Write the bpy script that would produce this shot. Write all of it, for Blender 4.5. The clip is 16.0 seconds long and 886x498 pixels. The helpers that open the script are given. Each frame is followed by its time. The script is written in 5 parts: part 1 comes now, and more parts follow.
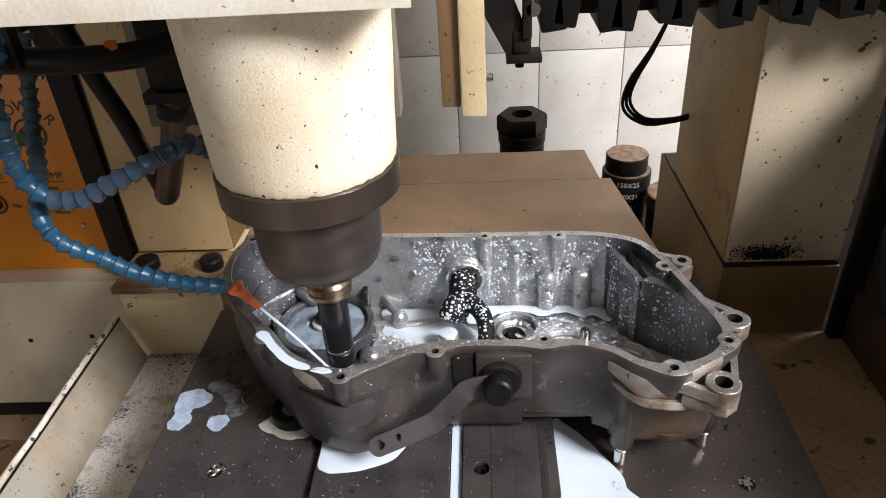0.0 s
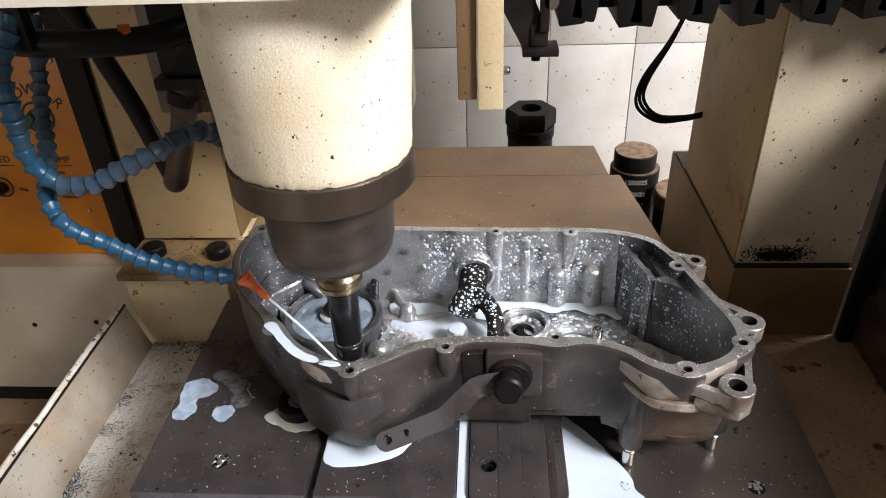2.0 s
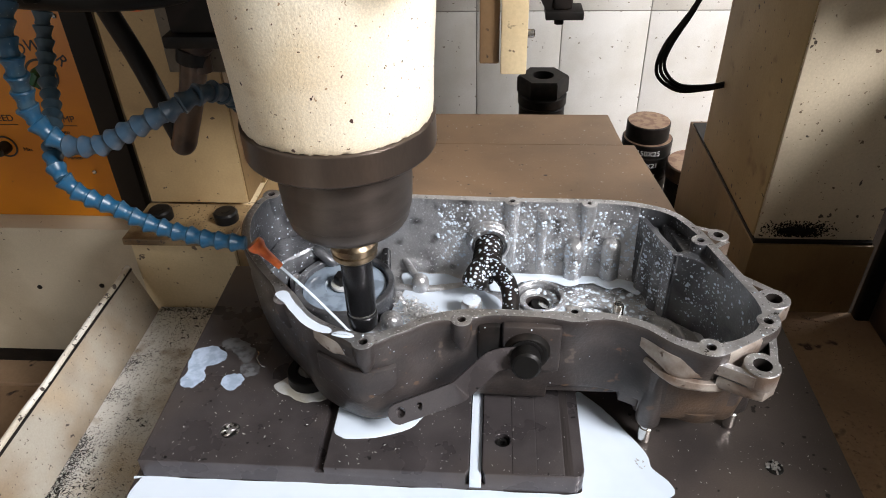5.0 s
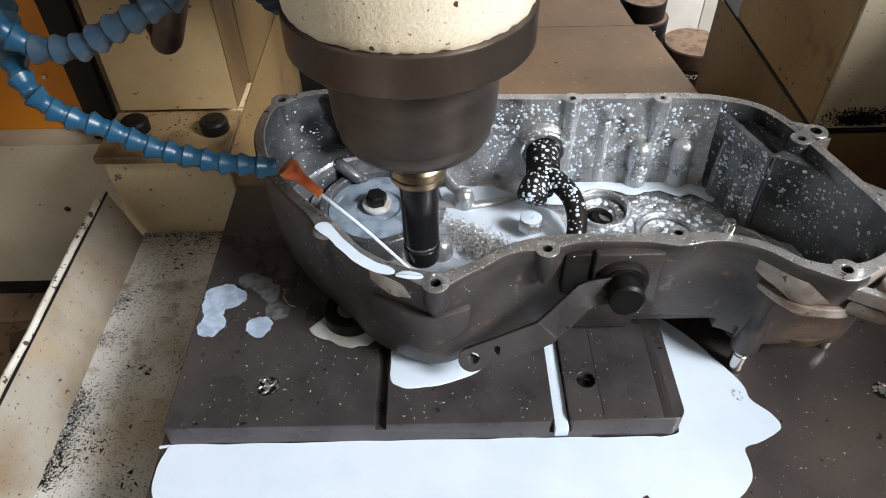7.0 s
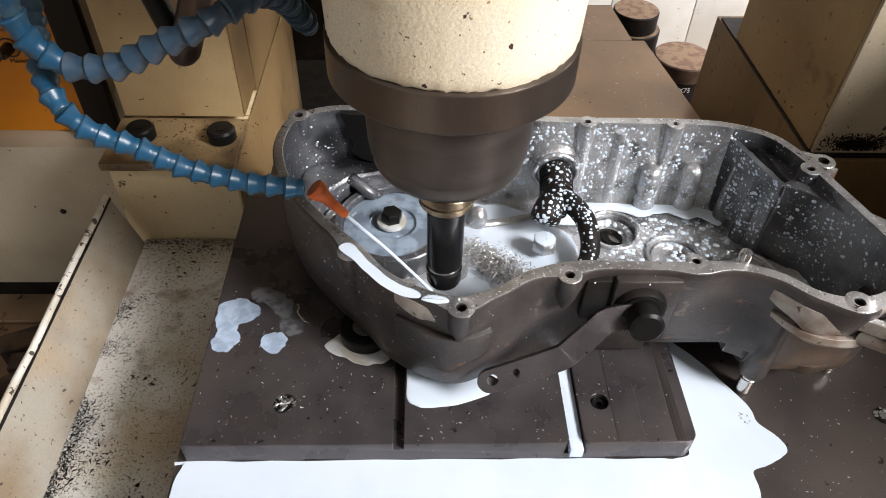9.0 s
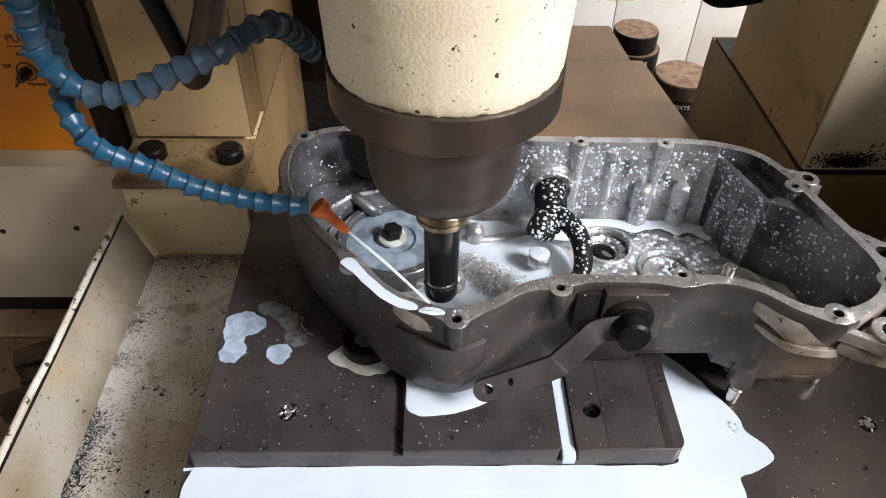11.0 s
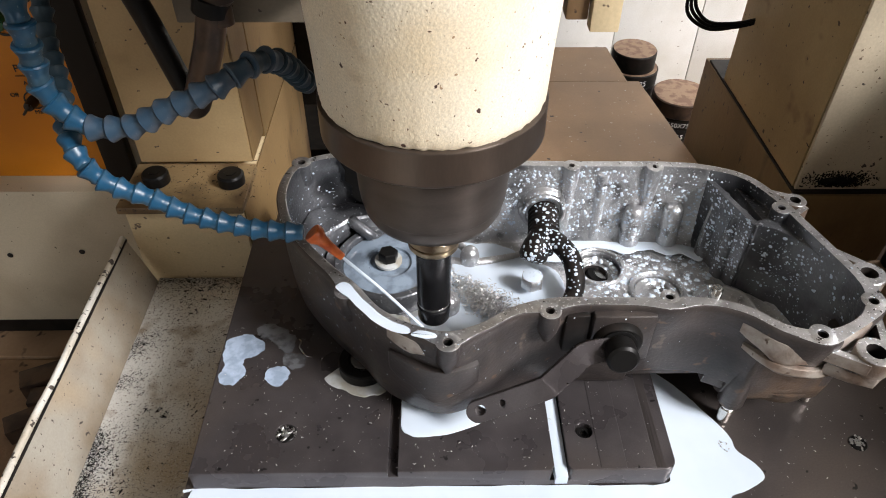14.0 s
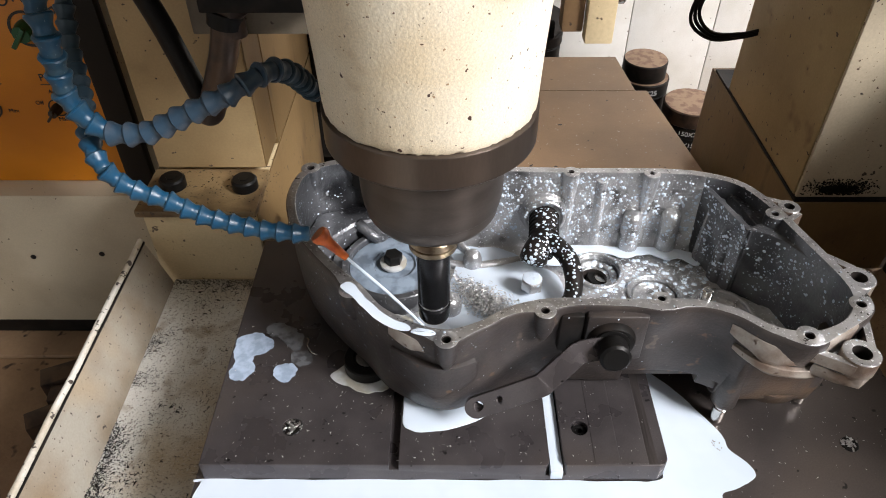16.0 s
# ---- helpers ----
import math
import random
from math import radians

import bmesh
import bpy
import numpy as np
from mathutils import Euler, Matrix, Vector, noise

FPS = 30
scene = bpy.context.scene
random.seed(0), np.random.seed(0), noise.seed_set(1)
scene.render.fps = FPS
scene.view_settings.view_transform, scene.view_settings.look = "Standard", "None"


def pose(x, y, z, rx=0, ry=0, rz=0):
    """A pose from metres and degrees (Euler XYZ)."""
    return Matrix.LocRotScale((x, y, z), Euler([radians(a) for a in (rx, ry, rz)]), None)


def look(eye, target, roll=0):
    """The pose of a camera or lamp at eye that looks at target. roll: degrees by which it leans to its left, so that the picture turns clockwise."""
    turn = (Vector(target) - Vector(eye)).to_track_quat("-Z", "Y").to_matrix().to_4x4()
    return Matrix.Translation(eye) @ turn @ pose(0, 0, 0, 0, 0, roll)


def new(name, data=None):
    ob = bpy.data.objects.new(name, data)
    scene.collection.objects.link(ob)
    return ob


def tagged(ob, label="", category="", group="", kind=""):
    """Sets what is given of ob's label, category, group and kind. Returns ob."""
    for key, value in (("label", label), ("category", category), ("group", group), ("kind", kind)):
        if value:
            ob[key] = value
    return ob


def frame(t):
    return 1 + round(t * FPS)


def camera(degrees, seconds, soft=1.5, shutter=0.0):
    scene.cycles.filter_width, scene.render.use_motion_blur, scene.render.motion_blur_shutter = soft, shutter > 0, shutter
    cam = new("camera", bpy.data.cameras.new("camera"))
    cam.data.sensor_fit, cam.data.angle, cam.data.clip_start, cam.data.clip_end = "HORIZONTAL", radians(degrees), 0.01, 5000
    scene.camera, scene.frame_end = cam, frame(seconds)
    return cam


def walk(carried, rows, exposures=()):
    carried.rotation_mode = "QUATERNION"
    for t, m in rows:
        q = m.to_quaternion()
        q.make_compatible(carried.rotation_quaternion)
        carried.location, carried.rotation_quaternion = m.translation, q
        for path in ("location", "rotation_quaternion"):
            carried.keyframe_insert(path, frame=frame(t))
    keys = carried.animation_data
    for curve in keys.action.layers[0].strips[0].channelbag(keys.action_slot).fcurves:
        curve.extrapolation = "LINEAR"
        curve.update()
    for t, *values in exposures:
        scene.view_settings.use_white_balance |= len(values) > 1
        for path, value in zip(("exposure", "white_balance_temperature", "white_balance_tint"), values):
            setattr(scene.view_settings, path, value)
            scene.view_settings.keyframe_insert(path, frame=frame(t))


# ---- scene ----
cam = camera(64.3, 16.0, 0.95)
PATH = [
    (0, (0.019, -0.37, 0.436), (-0.106, 1.316, -0.632), -3.8),
    (0.5, (0.021, -0.366, 0.433), (-0.114, 1.308, -0.653), -3.7),
    (1, (0.017, -0.366, 0.43), (-0.106, 1.305, -0.662), -3.1),
    (1.5, (0.009, -0.367, 0.432), (-0.129, 1.309, -0.651), -2.6),
    (2, (0.011, -0.364, 0.434), (-0.12, 1.311, -0.652), -2.6),
    (2.5, (0.012, -0.358, 0.434), (-0.124, 1.317, -0.652), -2.5),
    (3, (0.009, -0.356, 0.43), (-0.129, 1.307, -0.673), -2.3),
    (3.5, (0.005, -0.353, 0.429), (-0.126, 1.294, -0.698), -2.0),
    (6, (-0.009, -0.347, 0.418), (-0.149, 1.217, -0.82), -1.8),
    (6.5, (-0.028, -0.327, 0.399), (-0.08, 1.155, -0.943), 0.3),
    (7, (-0.082, -0.27, 0.389), (-0.084, 1.156, -1.013), -1.2),
    (7.5, (-0.111, -0.236, 0.388), (-0.065, 1.153, -1.05), 0.6),
    (8, (-0.121, -0.232, 0.395), (-0.024, 1.164, -1.033), 2.6),
    (8.5, (-0.115, -0.247, 0.399), (-0.035, 1.162, -1.018), 2.4),
    (11, (-0.105, -0.278, 0.417), (-0.058, 1.176, -0.956), 1.3),
    (11.5, (-0.1, -0.279, 0.416), (-0.053, 1.174, -0.958), 1.0),
    (12, (-0.098, -0.277, 0.418), (-0.045, 1.18, -0.951), 1.0),
    (12.5, (-0.099, -0.275, 0.418), (-0.046, 1.189, -0.942), 0.9),
    (13, (-0.099, -0.276, 0.423), (-0.05, 1.199, -0.927), 0.8),
    (13.5, (-0.097, -0.28, 0.426), (-0.046, 1.203, -0.915), 0.9),
    (14, (-0.096, -0.283, 0.429), (-0.067, 1.202, -0.91), 0.4),
    (14.5, (-0.094, -0.286, 0.428), (-0.068, 1.204, -0.905), 0.5),
    (15, (-0.092, -0.291, 0.43), (-0.088, 1.208, -0.894), 0.3),
    (15.5, (-0.088, -0.298, 0.435), (-0.098, 1.204, -0.886), -0.1),
    (16, (-0.085, -0.301, 0.439), (-0.103, 1.2, -0.882), -0.4),
]
EXPOSURE = [(0.0, 0.08, 6350, 14), (3.5, 0.14, 6350, 14), (6.0, 0.08, 6100, 10), (6.5, 0.05, 5700, 8), (7.0, 0.0, 6150, 10), (7.5, 0.04, 6300, 12), (8.2, 0.16, 6400, 13), (10.8, 0.08, 6350, 13), (12.3, 0.09, 6350, 13), (14.0, 0.14, 6350, 13), (16.0, 0.14, 6350, 13)]
walk(cam, [(t, look(eye, target, roll)) for t, eye, target, roll in PATH], EXPOSURE)

# ---- light: unseen right-hand window inferred from the shadows, plus two added fills ----
world = bpy.data.worlds.new("sky")
scene.world = world
world.use_nodes = True
wn = world.node_tree
sky = wn.nodes.new("ShaderNodeTexSky")
sky.sky_type, sky.sun_disc, sky.sun_elevation, sky.sun_rotation = "NISHITA", False, radians(38), radians(160)
wn.links.new(sky.outputs[0], wn.nodes["Background"].inputs[0])
wn.nodes["Background"].inputs[1].default_value = 0.12


def area(name, eye, target, sx, sy, power, colour):
    data = bpy.data.lights.new(name, "AREA")
    data.shape, data.size, data.size_y, data.energy, data.color = "RECTANGLE", sx, sy, power, colour
    ob = new(name, data)
    ob.matrix_world = look(eye, target)
    return ob


area("window_daylight", (2.13, -1.45, 2.1), (0.0, 0.1, 0.1), 0.9, 0.9, 192, (1.0, 0.98, 0.955))
# added fill for the left cabinet and column; its doorway is invented
area("doorway_daylight", (-1.35, -1.94, 0.35), (-0.3, 0.3, 0.0), 0.8, 1.5, 3, (1.0, 0.98, 0.95))
# added fill that brightens the tiled wall; its window is invented
area("north_window_daylight", (2.14, 0.95, 1.0), (0.3, 1.4, -0.1), 0.6, 1.1, 32, (1.0, 0.98, 0.955))


# ---- materials ----
def material(name, colour, rough=0.5, metal=0.0, second=None, scale=60.0, mix=(0.45, 0.6), bump=0.0, bump_scale=400.0,
             fine=0.06, edge=0.0, coat=0.0, spots=None, stretch=(1, 1, 1), rough2=None):
    m = bpy.data.materials.new(name)
    m.use_nodes = True
    t = m.node_tree
    n, link = t.nodes, t.links.new
    b = n["Principled BSDF"]
    b.inputs["Roughness"].default_value, b.inputs["Metallic"].default_value = rough, metal
    b.inputs["Coat Weight"].default_value, b.inputs["Coat Roughness"].default_value = coat, 0.12
    co = n.new("ShaderNodeTexCoord")
    mp = n.new("ShaderNodeMapping")
    mp.inputs["Scale"].default_value = stretch
    link(co.outputs["Object"], mp.inputs[0])

    def noise_of(size, detail=4.0):
        x = n.new("ShaderNodeTexNoise")
        x.inputs["Scale"].default_value, x.inputs["Detail"].default_value = size, detail
        link(mp.outputs[0], x.inputs["Vector"])
        return x

    def ramp(source, lo, hi):
        r = n.new("ShaderNodeMapRange")
        r.inputs[1].default_value, r.inputs[2].default_value = lo, hi
        link(source, r.inputs[0])
        return r.outputs[0]

    def blend(a, b2, f, mode="MIX"):
        x = n.new("ShaderNodeMix")
        x.data_type, x.blend_type = "RGBA", mode
        for socket, v in ((x.inputs[6], a), (x.inputs[7], b2), (x.inputs[0], f)):
            if isinstance(v, bpy.types.NodeSocket):
                link(v, socket)
            else:
                socket.default_value = (*v, 1) if isinstance(v, tuple) else v
        return x.outputs[2]

    col = colour
    big = noise_of(scale)
    if second:
        f = ramp(big.outputs[0], *mix)
        col = blend(colour, second, f)
        if rough2 is not None:
            rr = n.new("ShaderNodeMapRange")
            rr.inputs[3].default_value, rr.inputs[4].default_value = rough, rough2
            link(f, rr.inputs[0])
            link(rr.outputs[0], b.inputs["Roughness"])
    for size, lo, hi, tint in spots or ():
        col = blend(col, tint, ramp(noise_of(size, 2.0).outputs[0], lo, hi))
    if fine:
        g = noise_of(bump_scale * 1.7, 3.0)
        r = n.new("ShaderNodeMapRange")
        r.inputs[3].default_value, r.inputs[4].default_value = 1 - 2.2 * fine, 1 + 2.2 * fine
        link(g.outputs[0], r.inputs[0])
        v = n.new("ShaderNodeCombineColor")
        for k in range(3):
            link(r.outputs[0], v.inputs[k])
        col = blend(col, v.outputs[0], 1.0, "MULTIPLY")
    if isinstance(col, tuple):
        b.inputs["Base Color"].default_value = (*col, 1)
    else:
        link(col, b.inputs["Base Color"])
    normal = None
    if edge:
        bv = n.new("ShaderNodeBevel")
        bv.samples, bv.inputs[0].default_value = 4, edge
        normal = bv.outputs[0]
    if bump:
        bp = n.new("ShaderNodeBump")
        bp.inputs["Strength"].default_value, bp.inputs["Distance"].default_value = 1.0, bump
        link(noise_of(bump_scale).outputs[0], bp.inputs["Height"])
        if normal:
            link(normal, bp.inputs["Normal"])
        normal = bp.outputs[0]
    if normal:
        link(normal, b.inputs["Normal"])
    return m


CREAM = material("cream_paint", (0.66, 0.535, 0.33), 0.5, second=(0.49, 0.36, 0.19), scale=7, mix=(0.4, 0.75), bump=0.0002, bump_scale=250,
                 spots=[(120, 0.68, 0.72, (0.12, 0.08, 0.05)), (22, 0.66, 0.80, (0.33, 0.23, 0.13))])
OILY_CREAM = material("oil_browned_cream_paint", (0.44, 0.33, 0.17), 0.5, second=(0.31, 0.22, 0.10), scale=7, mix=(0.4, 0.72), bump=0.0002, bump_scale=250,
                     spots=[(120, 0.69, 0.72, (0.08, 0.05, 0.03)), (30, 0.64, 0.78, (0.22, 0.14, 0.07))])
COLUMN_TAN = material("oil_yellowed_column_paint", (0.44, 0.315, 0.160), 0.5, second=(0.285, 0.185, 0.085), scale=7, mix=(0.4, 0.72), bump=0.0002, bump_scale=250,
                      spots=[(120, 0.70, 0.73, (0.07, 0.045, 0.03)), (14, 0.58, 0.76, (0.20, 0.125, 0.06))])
CAP_GRIME = material("grease_darkened_cream_paint", (0.29, 0.20, 0.098), 0.45, second=(0.10, 0.062, 0.030), scale=17, mix=(0.44, 0.62), bump=0.0003, bump_scale=300, rough2=0.3,
                     spots=[(120, 0.66, 0.70, (0.05, 0.03, 0.02)), (300, 0.69, 0.72, (0.02, 0.015, 0.01))])
# darker than the front paint: oil browning plus side shade put into the colour
COLUMN_SIDE = material("shaded_oil_stained_tan", (0.225, 0.145, 0.062), 0.45, second=(0.145, 0.088, 0.036), scale=10, mix=(0.38, 0.68), bump=0.0002, bump_scale=250, stretch=(1, 1, 0.4),
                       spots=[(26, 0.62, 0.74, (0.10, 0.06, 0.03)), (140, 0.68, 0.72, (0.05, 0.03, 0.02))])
OIL_BROWN = material("oil_browned_panel_paint", (0.20, 0.122, 0.058), 0.5, second=(0.125, 0.073, 0.035), scale=8, mix=(0.4, 0.7), bump=0.0002, bump_scale=250, spots=[(120, 0.69, 0.72, (0.05, 0.03, 0.02))])
CARRIAGE = material("grimy_grey_carriage_paint", (0.25, 0.21, 0.155), 0.5, second=(0.16, 0.13, 0.095), scale=12, mix=(0.4, 0.7), bump=0.0002, bump_scale=250, spots=[(140, 0.68, 0.72, (0.06, 0.045, 0.03))])
CREAM_CAST = material("cream_cast_paint", (0.82, 0.75, 0.60), 0.42, second=(0.72, 0.60, 0.41), scale=14, mix=(0.45, 0.7), bump=0.0003, bump_scale=620, fine=0.14,
                      spots=[(420, 0.70, 0.73, (0.36, 0.24, 0.13)), (330, 0.71, 0.73, (0.12, 0.065, 0.035)), (190, 0.745, 0.76, (0.06, 0.03, 0.02)), (30, 0.66, 0.8, (0.55, 0.42, 0.26)), (9, 0.6, 0.75, (0.70, 0.56, 0.38))])
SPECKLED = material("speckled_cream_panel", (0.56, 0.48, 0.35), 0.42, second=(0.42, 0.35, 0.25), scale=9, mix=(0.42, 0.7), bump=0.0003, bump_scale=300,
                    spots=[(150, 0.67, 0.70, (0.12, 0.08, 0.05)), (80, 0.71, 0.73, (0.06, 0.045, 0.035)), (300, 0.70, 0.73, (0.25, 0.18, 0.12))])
BOX_WHITE = material("white_machine_paint", (0.76, 0.72, 0.63), 0.4, second=(0.66, 0.58, 0.45), scale=18, mix=(0.5, 0.75), bump=0.0003, bump_scale=300,
                     spots=[(140, 0.7, 0.73, (0.15, 0.1, 0.06))])
CHIPPED = material("chipped_white_edge_paint", (0.70, 0.67, 0.60), 0.5, second=(0.52, 0.46, 0.36), scale=30, mix=(0.45, 0.65), spots=[(140, 0.60, 0.63, (0.07, 0.055, 0.045))])
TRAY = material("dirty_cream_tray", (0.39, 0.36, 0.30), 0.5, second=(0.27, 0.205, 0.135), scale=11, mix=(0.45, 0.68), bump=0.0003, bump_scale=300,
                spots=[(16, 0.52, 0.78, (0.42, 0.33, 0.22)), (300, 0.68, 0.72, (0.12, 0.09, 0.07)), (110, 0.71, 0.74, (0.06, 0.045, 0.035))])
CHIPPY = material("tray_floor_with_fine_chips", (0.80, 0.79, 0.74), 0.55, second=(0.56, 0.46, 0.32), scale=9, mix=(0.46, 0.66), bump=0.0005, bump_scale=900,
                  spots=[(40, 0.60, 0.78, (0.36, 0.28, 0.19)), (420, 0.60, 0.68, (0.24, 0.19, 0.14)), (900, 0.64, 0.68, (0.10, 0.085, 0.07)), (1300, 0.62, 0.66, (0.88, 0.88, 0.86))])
STEEL_DARK = material("oily_dark_fixture_steel", (0.074, 0.065, 0.067), 0.26, 0.5, second=(0.114, 0.101, 0.101), scale=24, mix=(0.4, 0.65), bump=0.00005,
                      bump_scale=700, edge=0.0012, fine=0.12, rough2=0.40, spots=[(9, 0.56, 0.70, (0.105, 0.088, 0.082)), (700, 0.73, 0.76, (0.32, 0.30, 0.28)), (130, 0.70, 0.74, (0.02, 0.018, 0.018))])
STEEL_BAND = material("freshly_milled_steel_band", (0.088, 0.076, 0.073), 0.40, 0.5, second=(0.056, 0.048, 0.046), scale=40, fine=0.1, stretch=(6, 0.3, 1))
STEEL_BASE = material("oily_dark_base_plate", (0.080, 0.068, 0.064), 0.3, 0.5, second=(0.118, 0.098, 0.088), scale=14, mix=(0.4, 0.65), bump=0.00008, bump_scale=500,
                      fine=0.12, spots=[(8, 0.56, 0.70, (0.12, 0.098, 0.085)), (600, 0.73, 0.76, (0.34, 0.32, 0.30)), (110, 0.69, 0.73, (0.02, 0.018, 0.016))], rough2=0.48)
SPINDLE_DARK = material("browned_spindle_steel", (0.085, 0.066, 0.055), 0.32, 0.7, second=(0.12, 0.094, 0.075), scale=20, mix=(0.4, 0.7), edge=0.0015, stretch=(1, 1, 0.25))
HOLDER = material("browned_holder_steel", (0.11, 0.092, 0.080), 0.40, 0.7, second=(0.075, 0.062, 0.054), scale=26, mix=(0.4, 0.65), edge=0.001, stretch=(1, 1, 3))
TOOL = material("black_cutter_steel", (0.022, 0.022, 0.024), 0.25, 0.6, edge=0.0005)
BRASS = material("bronze_collet_nut", (0.34, 0.27, 0.18), 0.3, 1.0, second=(0.16, 0.11, 0.07), scale=90, edge=0.0006)
ALU = material("wet_bare_cast_aluminium", (0.56, 0.562, 0.567), 0.30, 0.75, second=(0.31, 0.31, 0.315), scale=30, mix=(0.4, 0.66), bump=0.0006, bump_scale=420, edge=0.0016, coat=0.3,
               spots=[(60, 0.58, 0.74, (0.13, 0.127, 0.127)), (520, 0.64, 0.67, (0.82, 0.84, 0.86))])
# partly oil stain, partly shade put into the colour of the side lobes
ALU_OIL_SHADE = material("oily_shaded_casting", (0.085, 0.088, 0.095), 0.34, 0.5, second=(0.17, 0.175, 0.185), scale=30, mix=(0.45, 0.64), bump=0.0006, bump_scale=420, edge=0.0014, coat=0.3,
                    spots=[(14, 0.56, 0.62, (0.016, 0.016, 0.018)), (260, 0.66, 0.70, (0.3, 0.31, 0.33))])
ALU_RIM = material("milled_aluminium_rim", (0.50, 0.50, 0.505), 0.30, 0.8, second=(0.30, 0.295, 0.29), scale=50, mix=(0.42, 0.66), bump=0.0003, bump_scale=600, edge=0.0014, spots=[(480, 0.62, 0.66, (0.8, 0.81, 0.83)), (300, 0.68, 0.71, (0.05, 0.045, 0.04))])
SWARF = material("grey_metal_swarf", (0.58, 0.57, 0.56), 0.35, 0.5)
CHIP_FILL = material("packed_chip_metal", (0.46, 0.45, 0.44), 0.3, 0.9)
CHIP = material("bright_chip_metal", (0.74, 0.73, 0.70), 0.4, 0.15)
BROWN_CAST = material("brown_stained_casting", (0.13, 0.085, 0.055), 0.45, 0.3, second=(0.07, 0.055, 0.045), scale=40, mix=(0.42, 0.62), bump=0.0004, bump_scale=500)
ALU_DARK = material("dark_grey_painted_casting", (0.042, 0.035, 0.033), 0.42, 0.2, second=(0.070, 0.057, 0.050), scale=30, mix=(0.42, 0.66), bump=0.0003, bump_scale=380, edge=0.0016, fine=0.1,
                    spots=[(90, 0.67, 0.72, (0.13, 0.08, 0.05)), (800, 0.74, 0.77, (0.26, 0.24, 0.22)), (20, 0.60, 0.75, (0.022, 0.019, 0.018)), (60, 0.70, 0.73, (0.12, 0.095, 0.078))])
ALU_TAN = material("stained_bare_aluminium", (0.42, 0.37, 0.32), 0.45, 0.4, second=(0.19, 0.135, 0.10), scale=48, mix=(0.42, 0.66), spots=[(160, 0.64, 0.72, (0.10, 0.065, 0.045))], bump=0.0004, bump_scale=400, edge=0.001)
STEEL_BRIGHT = material("bright_steel", (0.62, 0.61, 0.58), 0.22, 1.0, edge=0.0005)
BLACK_OXIDE = material("black_oxide_bolt", (0.012, 0.0115, 0.011), 0.4, 0.4, edge=0.0006, bump=0.0001)
RUBBER = material("black_rubber", (0.007, 0.0065, 0.006), 0.42, bump=0.0001)
BROWN_PIPE = material("rusty_brown_pipe", (0.10, 0.065, 0.045), 0.35, 0.4, second=(0.05, 0.035, 0.03), scale=40)
COOLANT = material("milky_coolant", (0.70, 0.785, 0.88), 0.14, fine=0.0, second=(0.64, 0.73, 0.83), scale=12, coat=0.2)
COOLANT_SPOT = material("half_dried_coolant", (0.46, 0.56, 0.70), 0.12, fine=0.03, second=(0.33, 0.41, 0.53), scale=110, mix=(0.42, 0.6), coat=0.5)
COOLANT_FILM = material("drying_coolant_film", (0.17, 0.175, 0.185), 0.15, fine=0.05, second=(0.09, 0.088, 0.09), scale=110, coat=0.4)
COOLANT_THIN = material("thin_grey_coolant", (0.56, 0.58, 0.58), 0.08, fine=0.0, second=(0.40, 0.38, 0.32), scale=55, coat=0.6)
COOLANT_BLUE = material("blue_grey_wet_film", (0.27, 0.335, 0.41), 0.12, fine=0.02, second=(0.15, 0.185, 0.23), scale=60, coat=0.6)
HOSE_BLUE = material("blue_hose_plastic", (0.009, 0.062, 0.125), 0.36, second=(0.032, 0.072, 0.105), scale=60, mix=(0.45, 0.62), bump=0.0001, spots=[(420, 0.70, 0.74, (0.16, 0.22, 0.26))])
HOSE_GREY = material("dirty_blue_hose_plastic", (0.025, 0.055, 0.09), 0.42, second=(0.075, 0.085, 0.10), scale=70, mix=(0.45, 0.65), spots=[(420, 0.68, 0.73, (0.22, 0.25, 0.28))])
HOSE_DARK = material("dark_hose_plastic", (0.02, 0.045, 0.065), 0.45)
ORANGE_TIP = material("orange_nozzle_plastic", (0.62, 0.13, 0.02), 0.35, second=(0.45, 0.08, 0.015), scale=120)
ORANGE = material("orange_panel_paint", (0.68, 0.235, 0.004), 0.4, second=(0.58, 0.19, 0.004), scale=8, spots=[(80, 0.72, 0.75, (0.3, 0.1, 0.01))])
GREY_BEIGE = material("grey_beige_cabinet_paint", (0.57, 0.50, 0.37), 0.45, second=(0.46, 0.39, 0.275), scale=6, spots=[(160, 0.72, 0.74, (0.1, 0.08, 0.06))])
BROWN_COVER = material("oil_browned_steel_cover", (0.30, 0.185, 0.10), 0.38, 0.3, second=(0.215, 0.135, 0.075), scale=9, mix=(0.4, 0.7), bump=0.0001,
                       spots=[(170, 0.72, 0.74, (0.45, 0.36, 0.28)), (90, 0.72, 0.74, (0.04, 0.025, 0.02))])
TILE = material("white_wall_tile", (0.80, 0.79, 0.75), 0.25, second=(0.70, 0.68, 0.62), scale=5, spots=[(90, 0.72, 0.75, (0.3, 0.27, 0.22))])
GROUT = material("grey_tile_grout", (0.42, 0.40, 0.36), 0.8)
PLASTER = material("dusty_wall_plaster", (0.20, 0.19, 0.17), 0.8, second=(0.15, 0.14, 0.12), scale=3)
CONCRETE = material("dirty_brown_floor", (0.30, 0.19, 0.11), 0.6, second=(0.40, 0.265, 0.155), scale=9, mix=(0.4, 0.65), bump=0.001, bump_scale=120, spots=[(40, 0.64, 0.7, (0.06, 0.035, 0.025))])
CAST_BLACK = material("black_oily_iron", (0.010, 0.009, 0.008), 0.5, 0.2, second=(0.020, 0.016, 0.014), scale=40, edge=0.001)
